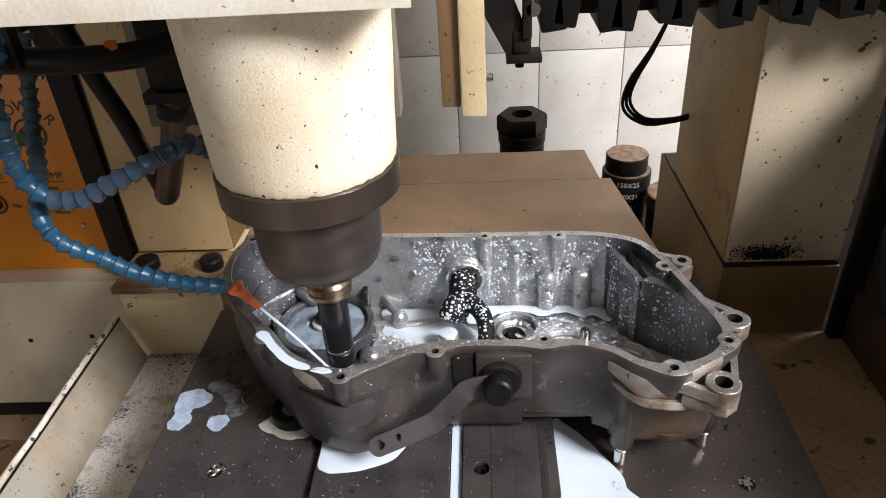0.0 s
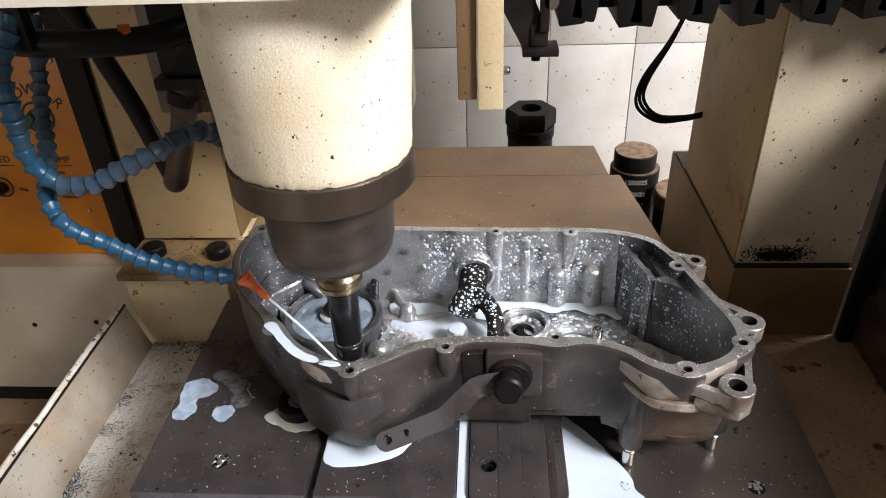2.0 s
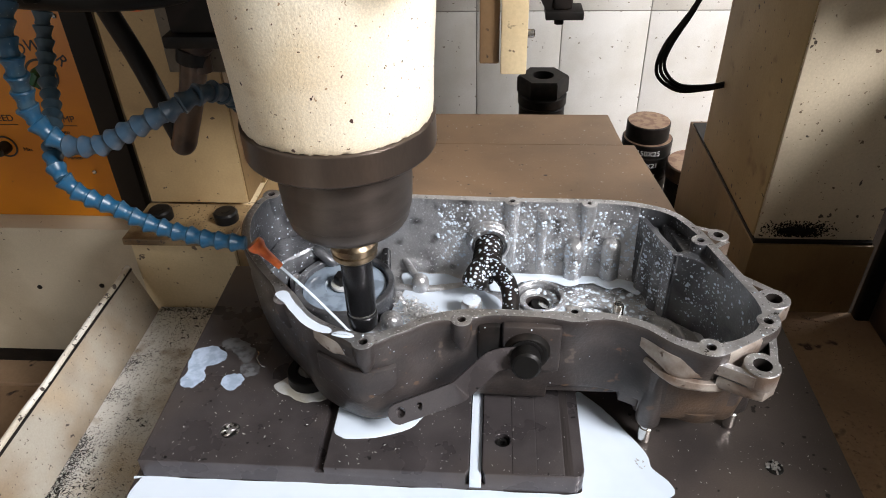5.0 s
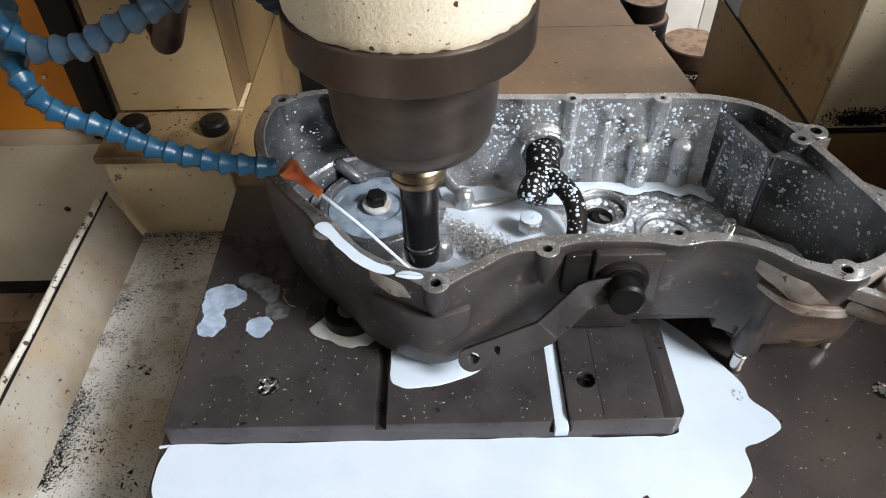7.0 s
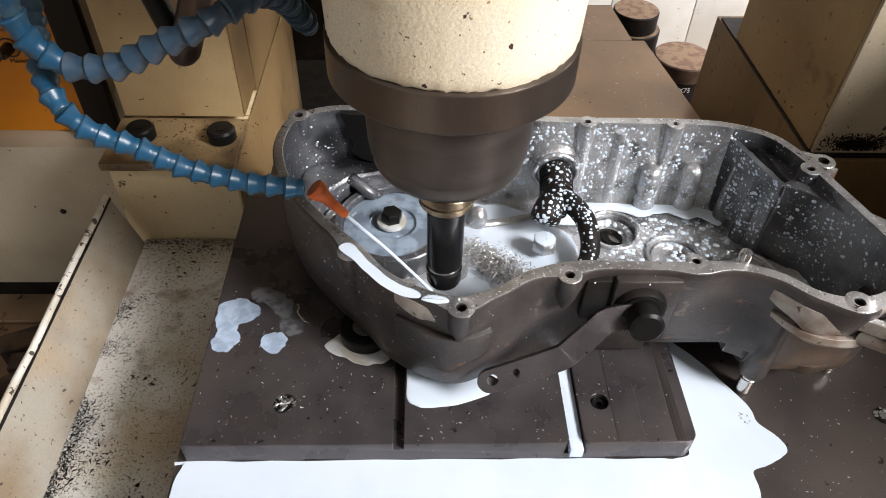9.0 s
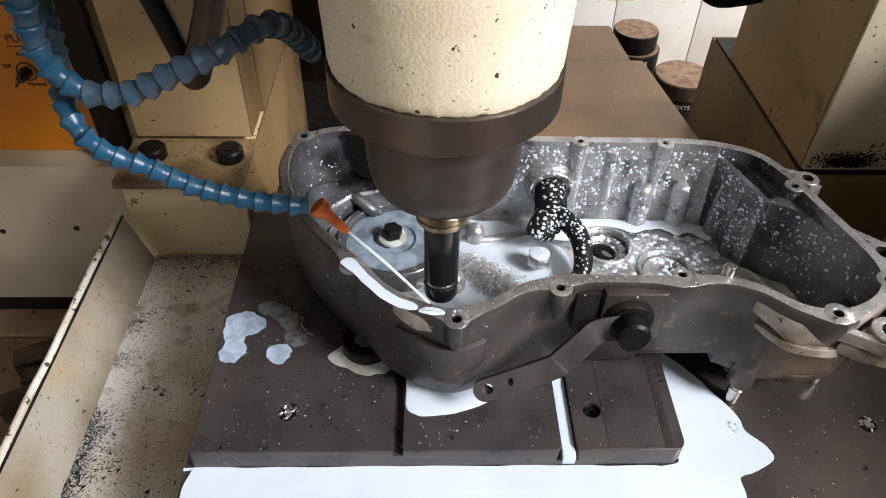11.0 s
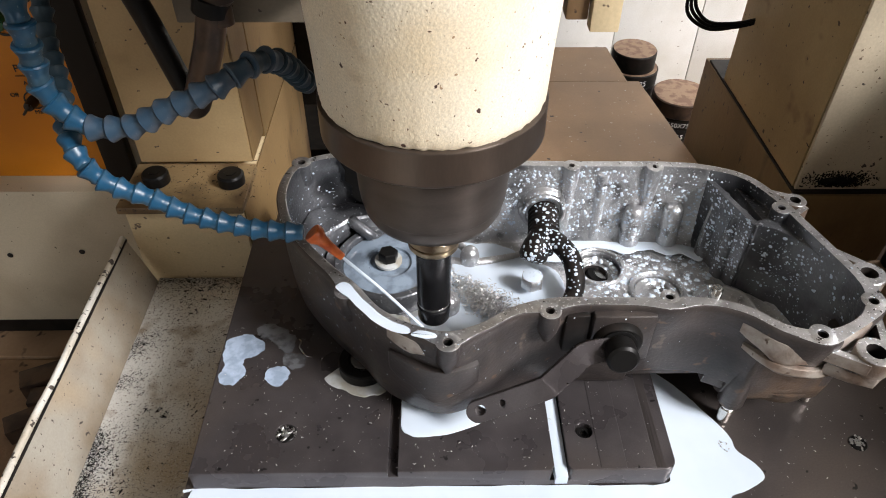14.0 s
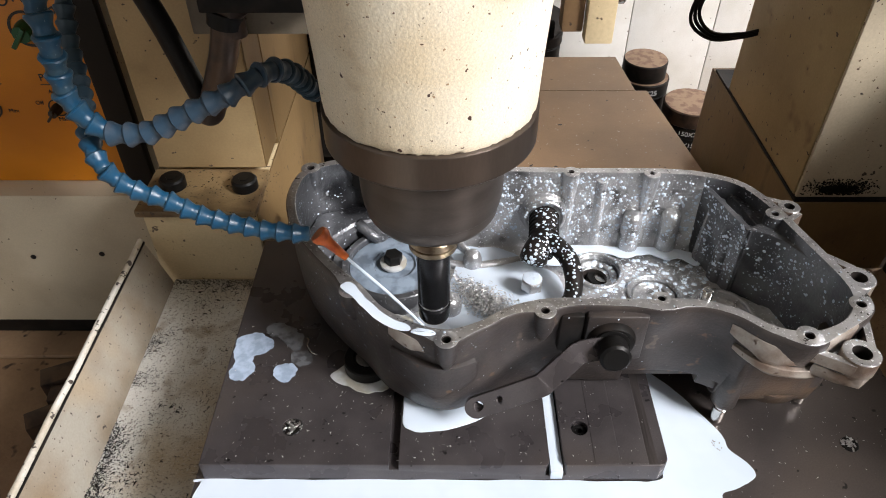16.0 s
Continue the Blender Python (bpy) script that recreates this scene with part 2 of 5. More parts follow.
RUST_TOP = material("rusty_sawn_steel_face", (0.34, 0.23, 0.15), 0.55, 0.3, second=(0.22, 0.13, 0.09), scale=60)
CHALK = material("white_chalk_paint", (0.75, 0.75, 0.72), 0.8)
INK = material("black_print", (0.02, 0.018, 0.015), 0.5)
RED = material("red_sign_print", (0.6, 0.03, 0.02), 0.45)
GREEN = material("green_knob_plastic", (0.01, 0.10, 0.04), 0.3)


for dull in (CAST_BLACK, RUBBER, BLACK_OXIDE):
    dull.node_tree.nodes["Principled BSDF"].inputs["Specular IOR Level"].default_value = 0.22


# ---- mesh tools ----
def part(name, bm, mat, parent=None, label="", smooth=True):
    me = bpy.data.meshes.new(name)
    bmesh.ops.recalc_face_normals(bm, faces=bm.faces)
    bm.to_mesh(me)
    bm.free()
    me.materials.append(mat)
    if smooth:
        me.shade_smooth()
        me.set_sharp_from_angle(angle=radians(38))
    ob = new(name, me)
    if parent:
        ob.parent = parent
    if label:
        ob["label"] = label
    return ob


def thing(name, at, label, category, group="", kind=""):
    ob = new(name)
    ob.empty_display_size = 0.02
    ob.location = at
    bpy.context.view_layer.update()
    return tagged(ob, label, category, group, kind)


def under(ob, parent):
    """Hang ob, built in world coordinates, under parent without moving it."""
    ob.parent = parent
    ob.matrix_parent_inverse = parent.matrix_world.inverted()
    return ob


def put(name, bm, mat, parent, label="", smooth=True):
    return under(part(name, bm, mat, None, label, smooth), parent)


def box(x0, x1, y0, y1, z0, z1, bevel=0.0, m=None):
    bm = bmesh.new()
    bmesh.ops.create_cube(bm, size=1, matrix=Matrix.Translation(((x0 + x1) / 2, (y0 + y1) / 2, (z0 + z1) / 2)) @ Matrix.Diagonal((x1 - x0, y1 - y0, z1 - z0, 1)))
    if bevel:
        bmesh.ops.bevel(bm, geom=bm.edges[:], offset=bevel, segments=2, affect="EDGES", profile=0.6)
    if m:
        bmesh.ops.transform(bm, matrix=m, verts=bm.verts)
    return bm


def lathe(profile, m=Matrix(), seg=40, bm=None):
    """A turned shape from (radius, height) pairs, capped at both ends."""
    bm = bm or bmesh.new()
    rings = []
    for r, z in profile:
        rings.append([bm.verts.new(m @ Vector((r * math.cos(a), r * math.sin(a), z))) for a in (2 * math.pi * k / seg for k in range(seg))])
    for a, b in zip(rings, rings[1:]):
        for k in range(seg):
            bm.faces.new((a[k], a[(k + 1) % seg], b[(k + 1) % seg], b[k]))
    bm.faces.new(list(reversed(rings[0])))
    bm.faces.new(rings[-1])
    return bm


def ring(r0, r1, z0, z1, m=Matrix(), seg=40, chamfer=0.0):
    bm = bmesh.new()
    prof = [(r0, z0), (r1, z0), (r1, z1 - chamfer), (r1 - chamfer, z1), (r0 + chamfer, z1), (r0, z1 - chamfer)]
    rings = [[bm.verts.new(m @ Vector((r * math.cos(a), r * math.sin(a), z))) for a in (2 * math.pi * k / seg for k in range(seg))] for r, z in prof]
    for a, b in zip(rings, rings[1:] + rings[:1]):
        for k in range(seg):
            bm.faces.new((a[k], a[(k + 1) % seg], b[(k + 1) % seg], b[k]))
    bmesh.ops.remove_doubles(bm, verts=bm.verts, dist=1e-6)
    return bm


def spline(points, steps=6, closed=False):
    """Catmull-Rom through the points."""
    pts = [Vector(p) for p in points]
    n = len(pts)
    out = []
    for i in range(n if closed else n - 1):
        if closed:
            a, b, c, d = pts[(i - 1) % n], pts[i], pts[(i + 1) % n], pts[(i + 2) % n]
        else:
            a, b, c, d = pts[max(i - 1, 0)], pts[i], pts[i + 1], pts[min(i + 2, n - 1)]
        for s in range(steps):
            t = s / steps
            out.append(0.5 * (2 * b + (c - a) * t + (2 * a - 5 * b + 4 * c - d) * t * t + (3 * b - a - 3 * c + d) * t ** 3))
    if not closed:
        out.append(pts[-1])
    return out


def tube(points, radius, seg=12, steps=6):
    line = spline(points, steps) if steps else [Vector(p) for p in points]
    bm = bmesh.new()
    rings, up = [], Vector((0.13, 0.2, 1)).normalized()
    for i, p in enumerate(line):
        ahead = (line[min(i + 1, len(line) - 1)] - line[max(i - 1, 0)]).normalized()
        side = ahead.cross(up).normalized()
        up = side.cross(ahead).normalized()
        r = radius(i / (len(line) - 1)) if callable(radius) else radius
        rings.append([bm.verts.new(p + r * (math.cos(a) * side + math.sin(a) * up)) for a in (2 * math.pi * k / seg for k in range(seg))])
    for a, b in zip(rings, rings[1:]):
        for k in range(seg):
            bm.faces.new((a[k], a[(k + 1) % seg], b[(k + 1) % seg], b[k]))
    bm.faces.new(list(reversed(rings[0])))
    bm.faces.new(rings[-1])
    return bm


def inset(loop, d):
    """A closed plan outline moved inwards by d."""
    n = len(loop)
    out = []
    for i in range(n):
        t = (loop[(i + 1) % n] - loop[i - 1]).normalized()
        out.append(Vector((loop[i].x - t.y * d, loop[i].y + t.x * d)))
    return out


def stacked(levels):
    """A solid from equal-length plan outlines at rising heights."""
    bm = bmesh.new()
    rings = [[bm.verts.new((p.x, p.y, z)) for p in loop] for loop, z in levels]
    n = len(rings[0])
    for a, b in zip(rings, rings[1:]):
        for k in range(n):
            bm.faces.new((a[k], a[(k + 1) % n], b[(k + 1) % n], b[k]))
    bm.faces.new(list(reversed(rings[0])))
    bm.faces.new(rings[-1])
    return bm


def sheet(loop, z, thick=0.0008, swell=0.0012):
    """A puddle: a flat film with a rounded edge."""
    return stacked([(loop, z), (inset(loop, swell * 0.3), z + thick * 0.7), (inset(loop, swell), z + thick)])


def wobbly(points, amount, seed, steps=8, scale=60):
    out = []
    for p in spline([(*q, 0) for q in points], steps, True):
        v = noise.noise_vector((p.x * scale, p.y * scale, seed)) + 0.5 * noise.noise_vector((p.x * scale * 3, p.y * scale * 3, seed))
        out.append(Vector((p.x + amount * v.x, p.y + amount * v.y)))
    return out


def solid(bm):
    bmesh.ops.recalc_face_normals(bm, faces=bm.faces)
    me = bpy.data.meshes.new("working")
    bm.to_mesh(me)
    bm.free()
    return new("working", me)


def combined(base, others):
    """base (a bmesh) with ('UNION' or 'DIFFERENCE', bmesh) pairs worked into it, as a bmesh."""
    ob = solid(base)
    made = [ob]
    for op, bm in others:
        c = solid(bm)
        made.append(c)
        mod = ob.modifiers.new("cut", "BOOLEAN")
        mod.operation, mod.object, mod.solver = op, c, "EXACT"
    bpy.context.view_layer.update()
    me = bpy.data.meshes.new_from_object(ob.evaluated_get(bpy.context.evaluated_depsgraph_get()))
    out = bmesh.new()
    out.from_mesh(me)
    for o in made:
        old = o.data
        bpy.data.objects.remove(o)
        bpy.data.meshes.remove(old)
    bpy.data.meshes.remove(me)
    return out


def hexagon(r, h, m=Matrix()):
    return lathe([(r * 0.93, 0), (r, h * 0.08), (r, h * 0.85), (r * 0.86, h)], m, 6)


def at(x, y, z):
    return Matrix.Translation((x, y, z))


def along(p, q):
    """A pose at p whose z axis points to q."""
    d = Vector(q) - Vector(p)
    return Matrix.Translation(p) @ d.to_track_quat("Z", "Y").to_matrix().to_4x4()


# ---- the room ----
def structure(name, bm, mat, label, category):
    return tagged(part(name, bm, mat, None, "", False), label, category, "", "structure")


structure("floor", box(-2.3, 2.3, -2.1, 1.7, -1.05, -0.95), CONCRETE, "dirty brown workshop floor with oil stains", "floor")
# unseen ceiling and three plaster walls close the room, dark to limit bounce
structure("ceiling", box(-2.3, 2.3, -2.1, 1.7, 2.9, 3.0), PLASTER, "plain plaster workshop ceiling", "ceiling")
structure("wall_north", box(-2.3, 2.3, 1.512, 1.6, -0.95, 2.9), GROUT, "back wall behind white ceramic tiles", "wall")
structure("wall_west", box(-2.3, -2.2, -2.1, 1.512, -0.95, 2.9), PLASTER, "plain dusty plaster wall", "wall")
front = [("DIFFERENCE", box(-1.8, -0.9, -2.3, -1.8, -0.94, 1.1))]
structure("wall_south", combined(box(-2.2, 2.2, -2.1, -2.0, -0.95, 2.9), front), PLASTER, "unseen plaster wall with an opening cut for a fill lamp", "wall")
side = [("DIFFERENCE", box(2.0, 2.5, -1.97, -0.93, 1.55, 2.65)), ("DIFFERENCE", box(2.0, 2.5, 0.6, 1.3, 0.4, 1.6))]
structure("wall_east", combined(box(2.2, 2.3, -2.1, 1.512, -0.95, 2.9), side), PLASTER, "unseen plaster wall with two openings cut for the lamps", "wall")

# ---- machine table, fixture plates ----
table = thing("machine_table", (0, 0.1, -0.1), "dark oily steel machine table under the fixture plates", "machine table")
put("top", box(-0.26, 0.262, -0.26, 0.32, -0.075, -0.043, 0.002), STEEL_BASE, table)
put("bed", box(-0.20, 0.20, -0.10, 0.30, -0.94, -0.0755, 0.004), CAST_BLACK, table)
base = tagged(part("base_plate", box(-0.268, 0.270, -0.24, 0.225, -0.0425, -0.020, 0.0012), STEEL_BASE), "dark oily steel base plate wet with coolant", "base plate")
def rounded_plate(x0, x1, y0, y1, z0, z1, r):
    pts = [Vector((x0, y1)), Vector((x0, y0))] + [Vector((x1 - r + r * math.sin(a), y0 + r - r * math.cos(a))) for a in (math.pi / 12 * k for k in range(7))] + [Vector((x1, y1))]
    return stacked([(pts, z0), (pts, z1 - .0006), (inset(pts, .0004), z1)])


def slot_mouth(x, w):
    """The flared end of a slot at the plate's near edge."""
    pts = [Vector((x - w / 2 - .004, -.034)), Vector((x + w / 2 + .004, -.034)), Vector((x + w / 2 - .0003, -.0265)), Vector((x - w / 2 + .0003, -.0265))]
    return stacked([(pts, -.0125), (pts, .004)])


plate_bm = combined(rounded_plate(-.261, .069, -.031, .21, -.0195, 0.0, .008), [
    ("DIFFERENCE", box(-.1275, -.1205, -.04, .22, -.006, .01)),
    ("DIFFERENCE", box(-.0145, -.0045, -.04, .22, -.012, .01)),
    ("DIFFERENCE", slot_mouth(-.0095, .010)),
    ("DIFFERENCE", lathe([(.0062, -.008), (.0062, .01)], at(.010, 0, 0), 32)),
    ("DIFFERENCE", lathe([(.0075, -.004), (.0075, .01)], at(-.2, 0, 0), 32))    ])
plate = tagged(part("fixture_plate", plate_bm, STEEL_DARK, None, "", True), "dark oily steel fixture plate with two milled slots", "fixture plate")
def milled_band(x0, x1):
    """A shallow pass of the face cutter, a hair higher along one edge."""
    bm = bmesh.new()
    ends = [[bm.verts.new((x, y, z)) for x, z in ((x0, -.0004), (x1, -.0004), (x1, .0010), (x1 - .0006, .00105), (x0, .0001))] for y in (-.0298, .205)]
    for k in range(5):
        bm.faces.new((ends[0][k], ends[0][(k + 1) % 5], ends[1][(k + 1) % 5], ends[1][k]))
    bm.faces.new(ends[0][::-1])
    bm.faces.new(ends[1])
    return bm


for x0, x1 in ((.0172, .0350), (.0350, .0546), (.0546, .0612)):
    under(part("milled_band", milled_band(x0, x1), STEEL_DARK if x0 < .05 else STEEL_BAND, None, "milled band on the plate", False), plate)

# ---- the engine casing being milled ----
RIM = 0.098
OUTLINE = spline([(-.153, .045, 0), (-.135, .022, 0), (-.11, .006, 0), (-.086, .000, 0), (-.062, .008, 0), (-.042, .021, 0), (-.02, .028, 0), (.002, .029, 0), (.04, .028, 0),
                  (.08, .028, 0), (.104, .020, 0), (.122, .005, 0), (.143, -.001, 0), (.165, .003, 0), (.185, .016, 0), (.196, .036, 0), (.1965, .055, 0), (.190, .08, 0),
                  (.1805, .113, 0), (.1715, .143, 0), (.156, .170, 0), (.13, .184, 0), (.093, .190, 0), (.013, .191, 0), (-.10, .196, 0), (-.17, .205, 0), (-.207, .189, 0),
                  (-.216, .156, 0), (-.209, .12, 0), (-.194, .093, 0), (-.173, .066, 0)], 5, True)
OUTLINE = [Vector((p.x, p.y)) for p in OUTLINE]
FLOOR = 0.020
BOSSES = [(-.153, .044, .0088, .0028), (-.087, -.001, .0086, .0028), (-.021, .0245, .0080, .0026), (.059, .0365, .0066, .0026), (.146, .003, .0090, .0030), (.191, .031, .0085, .0030),
          (.167, .128, .0078, .0026), (.017, .184, .0075, .0020), (.084, .182, .0075, .0020), (-.202, .190, .0085, .0028)]
LUGS = [(.1865, .146, .0085, .0040, .0915), (.2065, .064, .0115, .0056, .0915), (.1775, -.0065, .0118, .0060, .0925)]


def swollen(loop, k):
    """The outline with soft swellings where the near-side screw bosses stand."""
    out = []
    n = len(loop)
    for i, p in enumerate(loop):
        t = (loop[(i + 1) % n] - loop[i - 1]).normalized()
        push = sum(math.exp(-((p - Vector((x, y))).length / .0135) ** 2) for x, y, r, h in BOSSES if y < .05)
        out.append(p - Vector((-t.y, t.x)) * (.0062 * k * push))
    return out


def tucked(loop, least):
    """The outline with its near right lobe drawn back, as it is below the ledge."""
    return [Vector((p.x, p.y + (max(p.y, least) - p.y) * min(1, max(0, (p.x - .098) / .012)))) if p.x > .098 else p.copy() for p in loop]


def casing_body():
    outer = stacked([(tucked(inset(OUTLINE, .013), .024), .006), (tucked(inset(OUTLINE, .0095), .020), .008), (tucked(inset(OUTLINE, .006), .0165), .014), (tucked(inset(OUTLINE, .0035), .014), .030), (tucked(inset(OUTLINE, .0015), .0125), .061), (swollen(inset(OUTLINE, .0025), .35), .0685), (swollen(inset(OUTLINE, .001), .75), .080), (swollen(OUTLINE, 1), .0925), (swollen(OUTLINE, 1), .0965), (swollen(inset(OUTLINE, .0010), 1), RIM)])
    cavity = stacked([(tucked(inset(OUTLINE, .013), .026), FLOOR), (tucked(inset(OUTLINE, .0105), .0235), FLOOR + .004), (tucked(inset(OUTLINE, .0085), .0215), .064), (inset(OUTLINE, .0085), .076), (inset(OUTLINE, .0072), .11)])
    work = []
    for x, y, r, h in BOSSES:
        work.append(("UNION", lathe([(r * .2, .082), (r * .6, .087), (r * .85, .0905), (r * .92, .0935), (r * .92, RIM - .0004), (r * .92 - .0004, RIM + .00008)], at(x, y, 0), 28)))
    work.append(("DIFFERENCE", cavity))
    # thin bosses that reach into the cavity
    for x, y, r, h in BOSSES:
        if y > .17 and x > -.1:
            work.append(("UNION", lathe([(r * .55, FLOOR - .003), (r * .70, .070), (r * .9, .088), (r * .93, RIM + .0003)], at(x, y, 0), 26)))
            continue
        work.append(("UNION", lathe([(r * .3, .070), (r * .8, .080), (r * .93, .086), (r * .93, RIM + .00005), (r * .93 - .0002, RIM + .00014)], at(x, y, 0), 26)))
    for x, y, r, h, top in LUGS:
        work.append(("UNION", lathe([(r * .72, top - .019), (r, top - .013), (r, top - .0005), (r - .0005, top)], at(x, y, 0), 30)))
    arm = lambda x0, y0, x1, y1, w, z0, z1: box(0, (Vector((x1, y1)) - Vector((x0, y0))).length, -w / 2, w / 2, z0, z1, 0, at(x0, y0, 0) @ Matrix.Rotation(math.atan2(y1 - y0, x1 - x0), 4, "Z"))
    work += [("UNION", arm(.165, .160, .187, .1505, .005, .078, .0910)), ("UNION", arm(.176, .126, .192, .1385, .005, .078, .0908)),
             ("UNION", arm(.190, .090, .2075, .0740, .006, .074, .0908)), ("UNION", arm(.194, .040, .209, .056, .006, .074, .0906)),
             ("UNION", arm(.194, .026, .1865, -.003, .0050, .080, .0905)), ("UNION", arm(.150, -.002, .172, -.0145, .0050, .081, .0900))]
    wing = [Vector(p) for p in ((.152, -.0035), (.166, -.0130), (.179, -.0175), (.1885, -.0105), (.1935, .010), (.194, .028), (.184, .022), (.168, .008))]
    work.append(("UNION", stacked([(inset(wing, .002), .0675), (wing, .0695), (wing, .0765), (inset(wing, .001), .078)])))
    # the near wall stops short of the plate between pad and leg
    work.append(("DIFFERENCE", box(.043, .1105, -.02, .058, -.01, .0165)))
    work.append(("DIFFERENCE", box(.043, .0975, -.02, .0370, -.01, .0265)))
    work.append(("DIFFERENCE", box(.0970, .1105, -.02, .0235, -.01, .0262)))
    # ribs and half-round columns on the far wall
    for x, top in ((.074, .062), (.107, .064)):
        work.append(("UNION", lathe([(.0090, FLOOR - .004), (.0085, top - .008), (.0078, top - .004), (.005, top - .0012), (.0015, top)], at(x, .1765, 0), 24)))
    for x in (.044, .121):
        work.append(("UNION", lathe([(.0052, FLOOR - .004), (.0045, .09)], at(x, .1835, 0), 16)))
    # the corner pocket's thin walls
    work += [("UNION", arm(.128, .182, .148, .120, .0048, FLOOR - .003, .0885)), ("UNION", arm(.147, .1205, .167, .1275, .0048, FLOOR - .003, .0885))]
    filled = [Vector(p) for p in ((.1465, .1200), (.1600, .1140), (.1705, .1040), (.1780, .0910), (.1850, .0700), (.1900, .0740), (.1800, .1120), (.1690, .1300), (.1650, .1270))]
    work.append(("UNION", stacked([(filled, FLOOR - .003), (filled, .0890)])))
    web = [Vector(p) for p in ((.1445, .1750), (.1475, .1600), (.1545, .1235), (.1700, .1270), (.1790, .1150), (.1760, .1400), (.1640, .1640), (.1530, .1760))]
    work.append(("UNION", stacked([(web, FLOOR - .003), (web, .0865), (inset(web, .001), .0878)])))
    # flutes on the pocket's outer face
    for k in (.30, .72):
        x, y = Vector((.1285, .176)).lerp(Vector((.1455, .1235)), k)
        work.append(("UNION", lathe([(.0090, FLOOR - .003), (.0082, .050), (.0064, .074), (.0045, .0855)], at(x + .0035, y + .001, 0), 26)))
    for x, y, r, h in BOSSES:
        work.append(("DIFFERENCE", lathe([(h, .075), (h, RIM - .001), (h + .001, RIM + .002)], at(x, y, 0), 20)))
    for x, y, r, h, top in LUGS:
        work.append(("DIFFERENCE", lathe([(h * .9, top - .04), (h * .9, top - .002), (h * 1.15, top + .002)], at(x, y, 0), 22)))
    # bores through the floor
    for x, y, r, deep in ((.0430, .1460, .0190, .0135), (.0865, .1175, .0190, .0155), (.1350, .0970, .0225, .0150)):
        work.append(("DIFFERENCE", lathe([(r - .001, deep), (r, deep + .001), (r, .05)], at(x, y, 0), 44)))
    work += [("DIFFERENCE", lathe([(.0115, .0), (.0115, .03)], at(.0410, .1445, 0), 36))]
    return combined(outer, work)


casing = thing("engine_casing", (0, 0.1, 0.01), "open cast aluminium engine casing, dark outside, wet bare inside", "engine casing")
body = put("body", casing_body(), ALU_DARK, casing)
body.data.materials.append(ALU)
body.data.materials.append(ALU_TAN)
body.data.materials.append(ALU_RIM)
body.data.materials.append(BROWN_CAST)
body.data.materials.append(ALU_OIL_SHADE)
body.data.materials.append(CAST_BLACK)
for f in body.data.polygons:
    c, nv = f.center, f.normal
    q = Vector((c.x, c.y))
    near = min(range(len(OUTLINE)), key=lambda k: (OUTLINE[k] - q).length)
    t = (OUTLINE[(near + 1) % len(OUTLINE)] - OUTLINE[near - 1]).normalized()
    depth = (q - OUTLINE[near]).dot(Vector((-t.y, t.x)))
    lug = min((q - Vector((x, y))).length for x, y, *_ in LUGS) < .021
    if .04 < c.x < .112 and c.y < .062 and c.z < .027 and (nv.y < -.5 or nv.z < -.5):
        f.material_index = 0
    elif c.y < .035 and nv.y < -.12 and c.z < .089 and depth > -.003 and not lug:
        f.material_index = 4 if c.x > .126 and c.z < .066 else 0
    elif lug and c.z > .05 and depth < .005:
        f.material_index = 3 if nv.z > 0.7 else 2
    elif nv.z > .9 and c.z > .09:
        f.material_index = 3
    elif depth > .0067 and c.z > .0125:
        # index 5 puts the lobes' shade, and the left one's oil, into colour
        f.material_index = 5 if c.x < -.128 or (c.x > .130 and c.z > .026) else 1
    # hole walls are black, putting the shade inside them into colour
    if abs(nv.z) < .5 and c.z > RIM - .024 and (any((q - Vector((x, y))).length < h * 1.05 for x, y, r, h in BOSSES) or any((q - Vector((x, y))).length < h * .97 for x, y, r, h, top in LUGS)):
        f.material_index = 6


def ringed(name, x, y, z0, r0, r1, h, mat, label=""):
    return put(name, ring(r0, r1, z0, z0 + h, at(x, y, 0), 44, .0008), mat, casing, label)


ringed("bearing_seat", .0430, .1460, FLOOR - .002, .0194, .0228, .0050, ALU)
ringed("bearing_step", .0430, .1460, .0136, .0122, .0178, .0030, ALU)
ringed("bearing_seat", .0865, .1175, FLOOR - .002, .0195, .0230, .0048, ALU)
put("bearing_cup", lathe([(.0180, .0157), (.0175, .0180), (.012, .0185), (.010, .0170)], at(.0865, .1175, 0), 40), ALU, casing)
ringed("bearing_seat", .1350, .0970, FLOOR - .002, .0229, .0265, .0050, ALU)
ringed("bearing_seat", -.131, .137, FLOOR - .002, .0385, .0445, .0215, ALU_OIL_SHADE)
put("bearing_cup", lathe([(.038, FLOOR - .002), (.038, FLOOR + .014), (.030, FLOOR + .0165), (.018, FLOOR + .017), (.017, FLOOR + .015)], at(-.131, .137, 0), 44), COOLANT_BLUE, casing, "bearing cup under a blue-grey wet film")
for x, y, r in ((-.148, .083, .008), (-.172, .107, .0075), (-.085, .098, .010), (-.065, .152, .008), (-.178, .148, .007)):
    put("domed_boss", lathe([(r, FLOOR - .002), (r, FLOOR + .010), (r * .85, FLOOR + .0145), (r * .5, FLOOR + .0175), (r * .1, FLOOR + .0185)], at(x, y, 0), 24), ALU, casing)
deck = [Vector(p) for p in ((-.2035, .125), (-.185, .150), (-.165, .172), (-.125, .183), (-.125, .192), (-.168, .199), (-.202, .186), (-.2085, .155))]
put("raised_deck", stacked([(deck, FLOOR - .002), (inset(deck, .001), .050), (inset(deck, .003), .052)]), ALU_OIL_SHADE, casing, "raised deck darkened by oil and painted shade")
